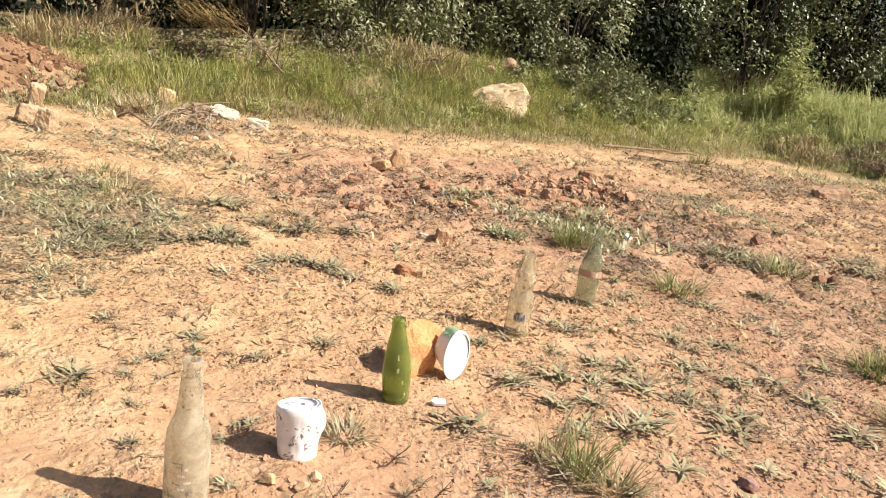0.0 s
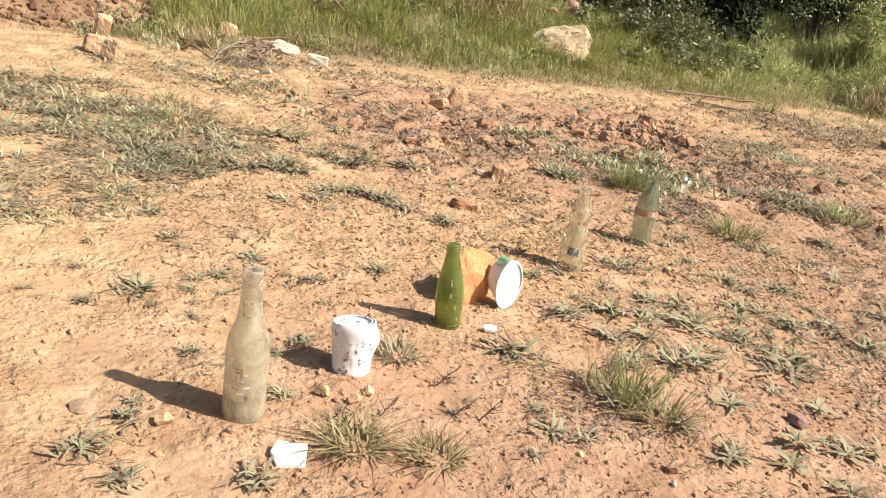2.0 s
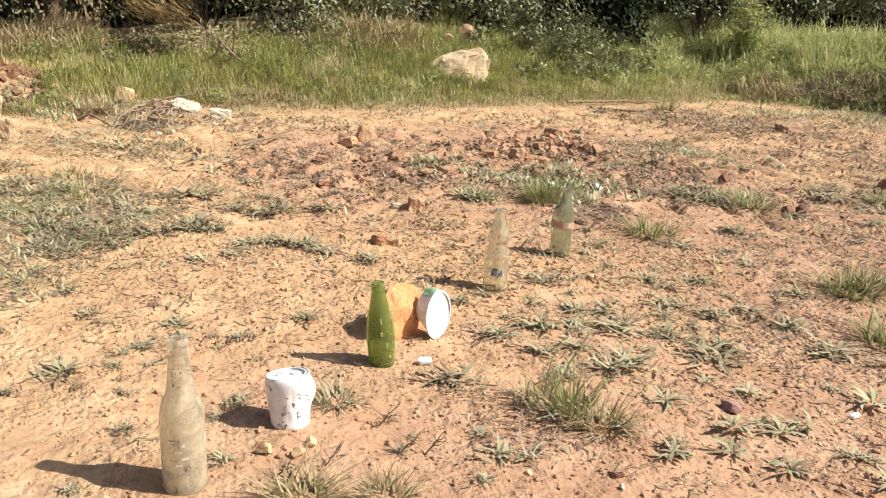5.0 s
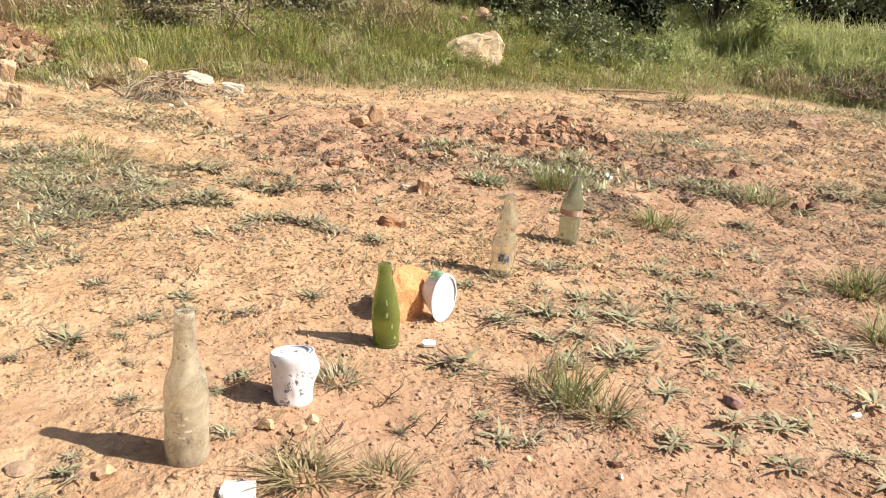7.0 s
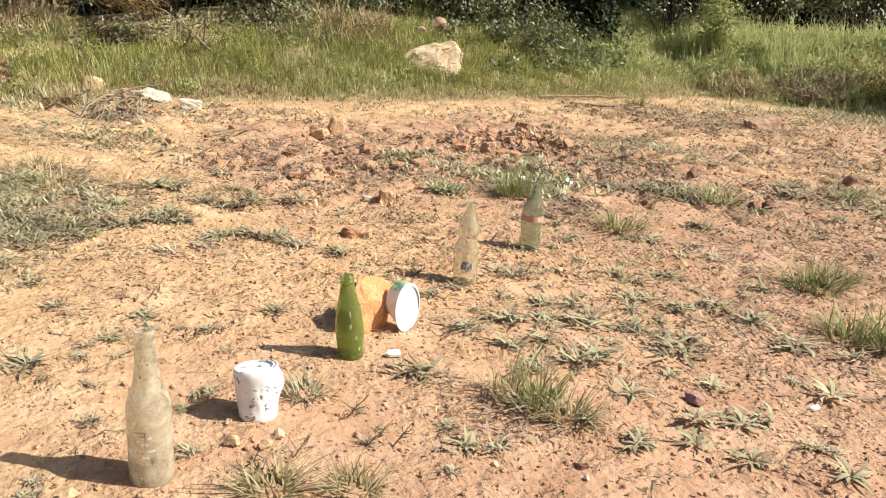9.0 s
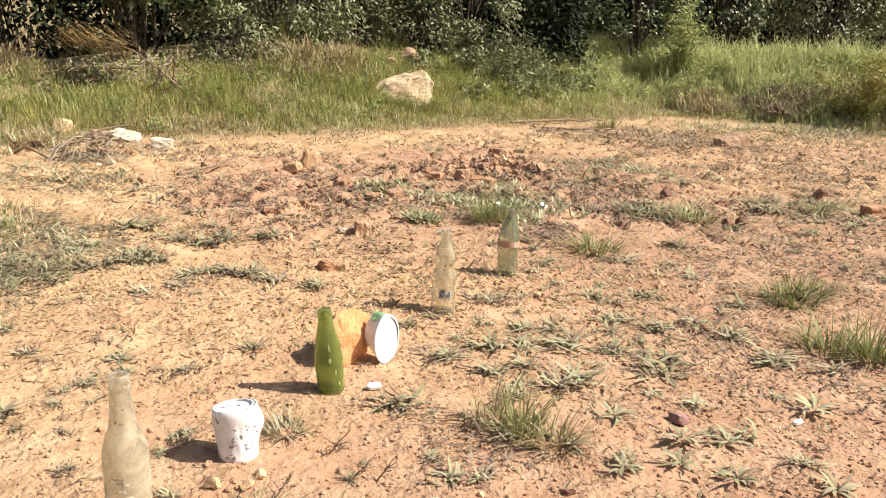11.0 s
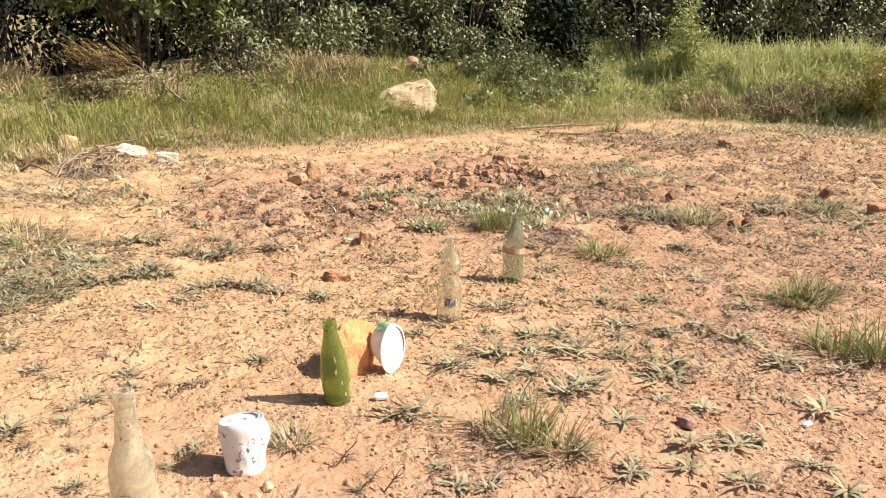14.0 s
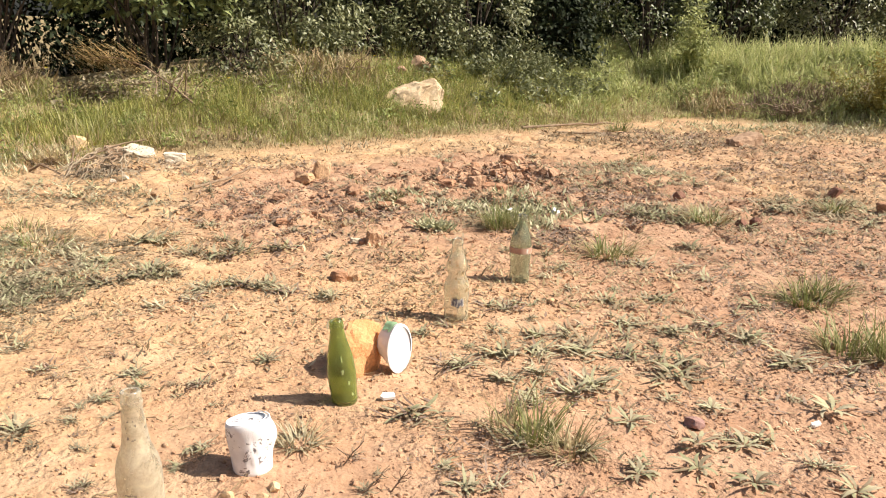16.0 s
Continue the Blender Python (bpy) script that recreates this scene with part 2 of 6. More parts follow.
def soil_material():
    m, nt, bsdf = nodes_of("orange_soil")
    big = noise_node(nt, 0.9, 3, 0.5, 0.3, "Position")
    mid = noise_node(nt, 7.0, 5, 0.6, 0.2, "Position")
    fine = noise_node(nt, 130.0, 4, 0.65, 0.0, "Position")
    grit = noise_node(nt, 420.0, 2, 0.6, 0.0, "Position")
    pale = ramp(nt, mid, [(0.3, (0.40, 0.248, 0.128)), (0.52, (0.515, 0.348, 0.196)), (0.75, (0.58, 0.420, 0.262))])
    red = ramp(nt, mid, [(0.3, (0.31, 0.170, 0.103)), (0.52, (0.430, 0.266, 0.169)), (0.75, (0.490, 0.320, 0.212))])
    sep = nt.nodes.new("ShaderNodeSeparateXYZ")
    geo = nt.nodes.new("ShaderNodeNewGeometry")
    nt.links.new(geo.outputs["Position"], sep.inputs[0])
    # redder soil to the south-east of the plot, paler to the north-west
    shift = math_node(nt, "ADD", math_node(nt, "SUBTRACT", math_node(nt, "MULTIPLY", math_node(nt, "MINIMUM", sep.outputs["X"], 1.1), 0.40), 0.12), math_node(nt, "MULTIPLY", big, 1.3))
    shift = math_node(nt, "SUBTRACT", shift, math_node(nt, "SUBTRACT", math_node(nt, "MULTIPLY", sep.outputs["Y"], 0.14), -0.02))
    far = nt.nodes.new("ShaderNodeVectorMath")
    far.operation = "DISTANCE"
    nt.links.new(geo.outputs["Position"], far.inputs[0])
    far.inputs[1].default_value = (0.65, 3.7, 0.0)
    shift = math_node(nt, "ADD", shift, math_node(nt, "MULTIPLY", math_node(nt, "MAXIMUM", math_node(nt, "SUBTRACT", 1.35, far.outputs["Value"]), 0.0), 1.1))
    where = ramp(nt, shift, [(0.02, (0, 0, 0)), (0.52, (1, 1, 1))])
    col = mix(nt, where, pale, red)
    # ochre soil round the middle of the plot
    mid_way = nt.nodes.new("ShaderNodeVectorMath")
    mid_way.operation = "DISTANCE"
    nt.links.new(geo.outputs["Position"], mid_way.inputs[0])
    mid_way.inputs[1].default_value = (0.25, 2.25, 0.0)
    ochre = math_node(nt, "ADD", mid_way.outputs["Value"], math_node(nt, "MULTIPLY", math_node(nt, "SUBTRACT", mid, 0.5), 1.6))
    col = mix(nt, ramp(nt, ochre, [(0.15, (0.7, 0.7, 0.7)), (1.0, (0, 0, 0))]), col, ramp(nt, fine, [(0.3, (0.45, 0.264, 0.140)), (0.7, (0.61, 0.398, 0.234))]))
    # patches of crusted, browner earth
    crust = ramp(nt, noise_node(nt, 3.1, 6, 0.68, 0.6, "Position"), [(0.50, (0, 0, 0)), (0.68, (0.55, 0.55, 0.55))])
    col = mix(nt, crust, col, (0.36, 0.215, 0.135))
    # small brown dabs of older crust
    dab = ramp(nt, noise_node(nt, 24.0, 5, 0.7, 0.0, "Position"), [(0.54, (0, 0, 0)), (0.66, (0.6, 0.6, 0.6))])
    col = mix(nt, dab, col, (0.33, 0.185, 0.115))
    # humus and thatch on the bank behind the soil's edge
    line = math_node(nt, "MINIMUM", math_node(nt, "ADD", math_node(nt, "MULTIPLY", math_node(nt, "MAXIMUM", sep.outputs["X"], -2.2), 0.62), 5.25), math_node(nt, "SUBTRACT", 9.45, math_node(nt, "MULTIPLY", sep.outputs["X"], 0.72)))
    back = math_node(nt, "ADD", math_node(nt, "SUBTRACT", sep.outputs["Y"], line), 0.53)
    back = math_node(nt, "ADD", back, math_node(nt, "MULTIPLY", mid, 0.6))
    dist = nt.nodes.new("ShaderNodeVectorMath")
    dist.operation = "DISTANCE"
    nt.links.new(geo.outputs["Position"], dist.inputs[0])
    dist.inputs[1].default_value = (-2.0, 4.55, 0.1)
    back = math_node(nt, "MULTIPLY", back, math_node(nt, "MINIMUM", math_node(nt, "MAXIMUM", math_node(nt, "SUBTRACT", dist.outputs["Value"], 0.5), 0.0), 1.0))
    humus = ramp(nt, fine, [(0.3, (0.15, 0.115, 0.06)), (0.7, (0.36, 0.28, 0.15))])
    col = mix(nt, ramp(nt, back, [(0.62, (0, 0, 0)), (0.95, (1, 1, 1))]), col, humus)
    heap = ramp(nt, math_node(nt, "ADD", dist.outputs["Value"], math_node(nt, "MULTIPLY", mid, 0.35)), [(0.45, (0.85, 0.85, 0.85)), (0.85, (0, 0, 0))])
    col = mix(nt, heap, col, ramp(nt, mid, [(0.35, (0.17, 0.095, 0.055)), (0.65, (0.33, 0.20, 0.12))]))
    speck = ramp(nt, fine, [(0.28, (0.76, 0.73, 0.71)), (0.42, (1, 1, 1)), (0.72, (1.14, 1.14, 1.12))])
    col = mix(nt, 0.65, col, speck, "MULTIPLY")
    grains = ramp(nt, grit, [(0.25, (0.6, 0.56, 0.55)), (0.38, (1, 1, 1)), (0.7, (1.12, 1.12, 1.12))])
    col = mix(nt, 0.5, col, grains, "MULTIPLY")
    nt.links.new(col, bsdf.inputs["Base Color"])
    bsdf.inputs["Roughness"].default_value = 0.95
    bsdf.inputs["Specular IOR Level"].default_value = 0.15
    h = math_node(nt, "ADD", math_node(nt, "MULTIPLY", fine, 0.45), math_node(nt, "MULTIPLY", noise_node(nt, 62.0, 3, 0.55, 0.0, "Position"), 2.0))
    # smooth, washed patches between the crumbly ones
    loose = ramp(nt, noise_node(nt, 5.5, 4, 0.6, 0.0, "Position"), [(0.40, (0.30, 0.30, 0.30)), (0.62, (1, 1, 1))])
    add_bump(nt, bsdf, math_node(nt, "MULTIPLY", h, loose), 1.0, 0.0085)
    return m


def stone_material(name, dark, light, scale=14.0, rough=0.9):
    m, nt, bsdf = nodes_of(name)
    info = nt.nodes.new("ShaderNodeObjectInfo")
    a = noise_node(nt, scale, 6, 0.62, 0.4, "Position")
    b = noise_node(nt, scale * 9, 4, 0.6, 0.0, "Position")
    col = ramp(nt, a, [(0.28, dark), (0.7, light)])
    col = mix(nt, 0.7, col, ramp(nt, b, [(0.3, (0.6, 0.58, 0.55)), (0.6, (1.08, 1.08, 1.08))]), "MULTIPLY")
    col = mix(nt, 0.5, col, ramp(nt, info.outputs["Random"], [(0.0, (0.78, 0.72, 0.7)), (1.0, (1.1, 1.1, 1.1))]), "MULTIPLY")
    nt.links.new(col, bsdf.inputs["Base Color"])
    bsdf.inputs["Roughness"].default_value = rough
    bsdf.inputs["Specular IOR Level"].default_value = 0.2
    add_bump(nt, bsdf, math_node(nt, "ADD", a, math_node(nt, "MULTIPLY", b, 0.4)), 0.6, 0.01)
    return m


def plant_material(name, colours, rough=0.6, spec=0.35, through_leaf=0.25, scale=3.0):
    """Foliage: colours vary from blade to blade and along patches; some light passes through."""
    m, nt, bsdf = nodes_of(name)
    geo = nt.nodes.new("ShaderNodeNewGeometry")
    patch = noise_node(nt, scale, 3, 0.6, 0.0, "Position")
    k = math_node(nt, "ADD", math_node(nt, "MULTIPLY", geo.outputs["Random Per Island"], 0.5), math_node(nt, "SUBTRACT", math_node(nt, "MULTIPLY", patch, 1.0), 0.18))
    n = len(colours)
    col = ramp(nt, k, [(0.12 + 0.8 * i / (n - 1), c) for i, c in enumerate(colours)])
    grain = noise_node(nt, 160.0, 3, 0.6, 0.0, "Position")
    col = mix(nt, 0.4, col, ramp(nt, grain, [(0.3, (0.65, 0.65, 0.6)), (0.7, (1.15, 1.15, 1.1))]), "MULTIPLY")
    nt.links.new(col, bsdf.inputs["Base Color"])
    bsdf.inputs["Roughness"].default_value, bsdf.inputs["Specular IOR Level"].default_value = rough, spec
    tr = nt.nodes.new("ShaderNodeBsdfTranslucent")
    nt.links.new(col, tr.inputs["Color"])
    ms = nt.nodes.new("ShaderNodeMixShader")
    ms.inputs[0].default_value = through_leaf
    nt.links.new(bsdf.outputs[0], ms.inputs[1])
    nt.links.new(tr.outputs[0], ms.inputs[2])
    nt.links.new(ms.outputs[0], nt.nodes["Material Output"].inputs["Surface"])
    return m


def glass_material(name, tint, dust_colour, dust, rough):
    """Weathered glass: clear body under a film of dust that lies in blotches and streaks."""
    m, nt, bsdf = nodes_of(name)
    bsdf.inputs["Base Color"].default_value = (*tint, 1)
    bsdf.inputs["Transmission Weight"].default_value = 1.0
    bsdf.inputs["IOR"].default_value = 1.45
    bsdf.inputs["Roughness"].default_value = rough
    blot = noise_node(nt, 34.0, 5, 0.65, 0.6)
    fine = noise_node(nt, 260.0, 3, 0.6)
    diff = nt.nodes.new("ShaderNodeBsdfDiffuse")
    tr = nt.nodes.new("ShaderNodeBsdfTranslucent")
    col = ramp(nt, blot, [(0.28, tuple(0.48 * c for c in dust_colour)), (0.46, dust_colour), (0.75, tuple(min(1.0, 1.2 * c) for c in dust_colour))])
    nt.links.new(col, diff.inputs["Color"])
    nt.links.new(col, tr.inputs["Color"])
    film = nt.nodes.new("ShaderNodeMixShader")
    film.inputs[0].default_value = 0.5
    nt.links.new(diff.outputs[0], film.inputs[1])
    nt.links.new(tr.outputs[0], film.inputs[2])
    amount = math_node(nt, "ADD", math_node(nt, "MULTIPLY", blot, 0.5), math_node(nt, "MULTIPLY", fine, 0.25))
    lo, hi = dust
    fac = ramp(nt, amount, [(0.25, (lo, lo, lo)), (0.5, (hi, hi, hi))])
    ms = nt.nodes.new("ShaderNodeMixShader")
    nt.links.new(fac, ms.inputs[0])
    nt.links.new(bsdf.outputs[0], ms.inputs[1])
    nt.links.new(film.outputs[0], ms.inputs[2])
    nt.links.new(ms.outputs[0], nt.nodes["Material Output"].inputs["Surface"])
    add_bump(nt, bsdf, blot, 0.15, 0.002)
    return m


def chipped_paint(name, paint, under, amount=0.36, scale=55.0):
    m, nt, bsdf = nodes_of(name)
    chip = noise_node(nt, scale, 5, 0.7, 0.5)
    grime = noise_node(nt, 18.0, 4, 0.6)
    col = mix(nt, 0.5, paint, ramp(nt, grime, [(0.32, (0.62, 0.6, 0.6)), (0.56, (1, 1, 1))]), "MULTIPLY")
    col = mix(nt, ramp(nt, chip, [(amount - 0.02, (1, 1, 1)), (amount + 0.015, (0, 0, 0))]), col, under)
    nt.links.new(col, bsdf.inputs["Base Color"])
    bsdf.inputs["Roughness"].default_value = 0.5
    add_bump(nt, bsdf, chip, 0.25, 0.002)
    return m


def plain_mat(name, a, b, scale=40.0, rough=0.8):
    m, nt, bsdf = nodes_of(name)
    n = noise_node(nt, scale, 5, 0.6)
    nt.links.new(ramp(nt, n, [(0.3, a), (0.7, b)]), bsdf.inputs["Base Color"])
    bsdf.inputs["Roughness"].default_value = rough
    add_bump(nt, bsdf, n, 0.3, 0.003)
    return m


SOIL = soil_material()
CLOD = stone_material("red_clod", (0.36, 0.190, 0.108), (0.55, 0.325, 0.20))
MOUND_CLOD = stone_material("mound_clod", (0.17, 0.095, 0.057), (0.34, 0.205, 0.125))
PALE_CLOD = stone_material("orange_clod", (0.45, 0.28, 0.15), (0.66, 0.45, 0.28))
DARK_STONE = stone_material("dark_red_stone", (0.16, 0.08, 0.06), (0.32, 0.17, 0.12))
PINK_STONE = stone_material("purple_brown_stone", (0.27, 0.15, 0.13), (0.44, 0.28, 0.24))
BROWN_STONE = stone_material("brown_stone", (0.32, 0.205, 0.13), (0.50, 0.35, 0.24))
YELLOW_STONE = stone_material("yellow_stone", (0.56, 0.38, 0.20), (0.76, 0.57, 0.36))
WHITE_STONE = stone_material("white_limestone", (0.48, 0.41, 0.30), (0.76, 0.69, 0.56))
CREAM_STONE = stone_material("cream_sandstone", (0.40, 0.27, 0.15), (0.72, 0.58, 0.40), 9.0)
ORANGE_STONE = stone_material("orange_sandstone", (0.62, 0.285, 0.115), (0.80, 0.43, 0.21), 20.0)
BLOCK_STONE = stone_material("pale_brick_stone", (0.46, 0.31, 0.19), (0.70, 0.54, 0.37), 12.0)
GRASS = plant_material("green_grass", [(0.10, 0.115, 0.034), (0.24, 0.255, 0.072), (0.43, 0.43, 0.138), (0.63, 0.57, 0.26)], rough=0.75, spec=0.15, through_leaf=0.35, scale=7.0)
GRASS_DRY = plant_material("drying_grass", [(0.11, 0.12, 0.042), (0.29, 0.305, 0.125), (0.49, 0.48, 0.235), (0.72, 0.65, 0.41)], rough=0.75, spec=0.15, through_leaf=0.3, scale=7.0)
TUFT = plant_material("olive_grass_tuft", [(0.085, 0.105, 0.03), (0.165, 0.19, 0.055), (0.26, 0.27, 0.10), (0.42, 0.38, 0.20)], through_leaf=0.3)
TUFT_DRY = plant_material("half_dry_grass_tuft", [(0.12, 0.105, 0.042), (0.25, 0.212, 0.098), (0.43, 0.36, 0.20), (0.62, 0.52, 0.34)], through_leaf=0.25)
PALE_WEED = plant_material("bleached_weed_leaves", [(0.20, 0.17, 0.10), (0.32, 0.28, 0.18), (0.46, 0.41, 0.28), (0.60, 0.54, 0.40)], rough=0.75, spec=0.2, through_leaf=0.15)
STRAW = plant_material("dead_straw", [(0.16, 0.11, 0.06), (0.30, 0.22, 0.12), (0.46, 0.36, 0.21), (0.60, 0.50, 0.33)], rough=0.8, spec=0.15, through_leaf=0.15)
ROSETTE = plant_material("grey_green_weed", [(0.092, 0.093, 0.050), (0.240, 0.24, 0.134), (0.45, 0.435, 0.270), (0.76, 0.71, 0.49)], rough=0.85, spec=0.12, through_leaf=0.2)
WITHERED = plant_material("withered_weed", [(0.115, 0.090, 0.058), (0.215, 0.178, 0.116), (0.34, 0.290, 0.192), (0.49, 0.425, 0.295)], rough=0.8, spec=0.15, through_leaf=0.15)
PURPLE_LITTER = plant_material("purple_brown_litter", [(0.12, 0.080, 0.062), (0.24, 0.168, 0.128), (0.40, 0.30, 0.235)], rough=0.8, spec=0.15, through_leaf=0.1)
DUFF = plant_material("grey_brown_duff", [(0.16, 0.118, 0.07), (0.285, 0.216, 0.138), (0.45, 0.355, 0.24)], rough=0.9, spec=0.1, through_leaf=0.05)
MEADOW = plant_material("yellow_green_meadow_grass", [(0.175, 0.195, 0.078), (0.40, 0.44, 0.180), (0.62, 0.63, 0.31), (0.8, 0.75, 0.47)], rough=0.75, spec=0.15, through_leaf=0.35, scale=7.0)
LEAF_BROAD = plant_material("broad_shrub_leaves", [(0.080, 0.104, 0.040), (0.185, 0.222, 0.085), (0.34, 0.38, 0.16)], rough=0.45, spec=0.35, through_leaf=0.2)
LEAF_GREY = plant_material("grey_green_shrub_leaves", [(0.080, 0.094, 0.045), (0.17, 0.185, 0.086), (0.33, 0.34, 0.18)], rough=0.45, spec=0.45, through_leaf=0.2)
LEAF_DARK = plant_material("dark_glossy_shrub_leaves", [(0.057, 0.079, 0.033), (0.13, 0.154, 0.065), (0.259, 0.281, 0.133)], rough=0.42, spec=0.5, through_leaf=0.12)
# near-black leaf colour stands in for the shade inside the hedge
LEAF_SHADE = plant_material("shade_coloured_leaves", [(0.012, 0.018, 0.008), (0.020, 0.029, 0.012), (0.034, 0.046, 0.020)], rough=0.6, spec=0.15, through_leaf=0.08)
LEAF_YELLOW = plant_material("yellow_green_leaves", [(0.19, 0.22, 0.075), (0.34, 0.375, 0.14), (0.52, 0.53, 0.25)], through_leaf=0.35)
LEAF_OCHRE = plant_material("ochre_olive_leaves", [(0.10, 0.085, 0.022), (0.27, 0.235, 0.065), (0.46, 0.40, 0.13)], through_leaf=0.3)
LEAF_FRESH = plant_material("fresh_green_leaves", [(0.13, 0.17, 0.05), (0.26, 0.31, 0.10), (0.42, 0.46, 0.17)], rough=0.6, spec=0.25, through_leaf=0.35)
BARK = plain_mat("grey_brown_bark", (0.03, 0.022, 0.016), (0.10, 0.075, 0.055), 30.0, 0.9)
TWIG = plain_mat("dry_twig", (0.13, 0.08, 0.05), (0.34, 0.25, 0.16), 60.0, 0.85)
DRY_ROOT = plant_material("dry_root_fibre", [(0.19, 0.150, 0.105), (0.37, 0.30, 0.215), (0.60, 0.51, 0.39)], rough=0.9, spec=0.1, through_leaf=0.1)
DEAD_NEEDLES = plant_material("dead_brown_needles", [(0.24, 0.15, 0.06), (0.40, 0.28, 0.12), (0.55, 0.42, 0.20)], rough=0.7, spec=0.2, through_leaf=0.2)
CLEAR_GLASS = glass_material("dusty_clear_glass", (0.98, 0.965, 0.90), (0.83, 0.76, 0.60), (0.20, 0.54), 0.15)
CLEAR_GLASS_B = glass_material("stained_clear_glass", (0.975, 0.97, 0.94), (0.88, 0.80, 0.56), (0.0, 0.34), 0.02)
GREEN_GLASS = glass_material("dusty_green_glass", (0.66, 0.79, 0.36), (0.37, 0.42, 0.15), (0.20, 0.46), 0.08)
PALE_GREEN_GLASS = glass_material("pale_green_glass", (0.90, 0.95, 0.88), (0.35, 0.39, 0.26), (0.06, 0.32), 0.07)
WHITE_PAINT = chipped_paint("chipped_white_paint", (0.85, 0.85, 0.86), (0.17, 0.15, 0.16), 0.40, 60.0)
WHITE_LID = chipped_paint("white_tin_paint", (0.86, 0.87, 0.88), (0.30, 0.27, 0.25), 0.27)
GREEN_PAINT = plain_mat("faded_green_print", (0.22, 0.38, 0.20), (0.36, 0.52, 0.30), 60.0, 0.6)
DARK_METAL = plain_mat("dark_tin_edge", (0.035, 0.03, 0.03), (0.10, 0.09, 0.085), 80.0, 0.6)
INK = plain_mat("dark_label_ink", (0.06, 0.05, 0.05), (0.16, 0.14, 0.13), 90.0, 0.7)
BLUE_INK = plain_mat("faded_blue_ink", (0.07, 0.07, 0.10), (0.26, 0.26, 0.29), 160.0, 0.7)
PALE_INK = plain_mat("worn_whitish_ink", (0.46, 0.44, 0.38), (0.68, 0.66, 0.60), 140.0, 0.7)
SCUFF_GLINT = plain_mat("pale_green_scuff_glint", (0.26, 0.32, 0.12), (0.42, 0.46, 0.24), 220.0, 0.6)
RED_INK = plain_mat("faded_red_label", (0.40, 0.20, 0.14), (0.52, 0.36, 0.26), 70.0, 0.7)
DIRT = plain_mat("dried_mud", (0.22, 0.14, 0.06), (0.40, 0.28, 0.14), 80.0, 0.9)
WHITE_SHARD = plain_mat("white_plaster", (0.74, 0.72, 0.68), (0.86, 0.85, 0.82), 60.0, 0.7)

# ---- ground ----


def steps(stops):
    """Grid lines from (start, spacing) pairs; the last pair only ends the line."""
    out = []
    for (a, s), (b, _) in zip(stops, stops[1:]):
        n = max(1, int(round((b - a) / s)))
        out.extend(a + (b - a) * i / n for i in range(n))
    return np.array(out + [stops[-1][0]])


gx = steps([(-900, 200), (-100, 25), (-25, 3), (-7, 0.4), (-3, 0.035), (-0.9, 0.009), (1.7, 0.016), (3.0, 0.03), (5.5, 0.4), (10, 3), (25, 25), (100, 200), (900, 0)])
gy = steps([(-900, 200), (-100, 25), (-25, 3), (-7, 0.4), (-0.2, 0.06), (0.85, 0.009), (2.6, 0.014), (4.6, 0.022), (7.2, 0.05), (9.5, 0.3), (14, 3), (40, 25), (140, 200), (900, 0)])
GX, GY = np.meshgrid(gx, gy)
GZ = height(GX, GY)
ncol = len(gx)
quad = (np.arange(len(gy) - 1)[:, None] * ncol + np.arange(ncol - 1)[None, :]).ravel()
ground = new("ground", mesh_np("ground", np.stack([GX, GY, GZ], -1), np.stack([quad, quad + 1, quad + ncol + 1, quad + ncol], 1), SOIL))
tagged(ground, "bare orange sandy soil, dry and crumbly, rising into a bank", "ground", kind="structure")


# ---- shrubs at the back ----
def leaf_cloud(centres, count, spread, length, width, seed, up=0.35, outward=None):
    """Folded leaves in loose clumps round the given centres. outward: for each centre, the way in which its leaves face the light."""
    r = np.random.default_rng(seed)
    c = np.asarray(centres)
    n = len(c) * count
    pos = np.repeat(c, count, 0) + r.normal(0, 1, (n, 3)) * spread * np.array([1, 1, 0.8])
    if outward is None:
        axis = r.normal(0, 1, (n, 3)) + np.array([0, -0.25, up])
        axis /= np.linalg.norm(axis, axis=1)[:, None]
        side = np.cross(axis, r.normal(0, 1, (n, 3)))
    else:
        out = np.repeat(outward, count, 0)
        face = out * 0.5 + np.array([0, 0, 0.7]) + r.normal(0, 0.42, (n, 3))
        face /= np.linalg.norm(face, axis=1)[:, None]
        axis = out * 0.5 + r.normal(0, 0.8, (n, 3)) - np.array([0, 0, 0.25])
        axis -= face * (axis * face).sum(1)[:, None]
        axis /= np.linalg.norm(axis, axis=1)[:, None]
        side = np.cross(face, axis)
    side /= np.linalg.norm(side, axis=1)[:, None]
    nrm = np.cross(side, axis) if outward is None else face
    ln = (length * r.uniform(0.6, 1.25, n))[:, None]
    wd = (width * r.uniform(0.7, 1.2, n))[:, None]
    lift = nrm * wd * 0.20
    v = np.stack([pos, pos + axis * ln * 0.28 - side * wd * 0.46 + lift, pos + axis * ln * 0.68 - side * wd * 0.42 + lift * 0.6, pos + axis * ln * 0.55,
                  pos + axis * ln - nrm * ln * 0.12, pos + axis * ln * 0.68 + side * wd * 0.42 + lift * 0.6, pos + axis * ln * 0.28 + side * wd * 0.46 + lift], 1)
    i = np.arange(n)[:, None] * 7
    f = np.concatenate([i + np.array([[0, 1, 2, 3]]), i + np.array([[3, 2, 4, 5]]), i + np.array([[0, 3, 5, 6]])])
    return v.reshape(-1, 3), f


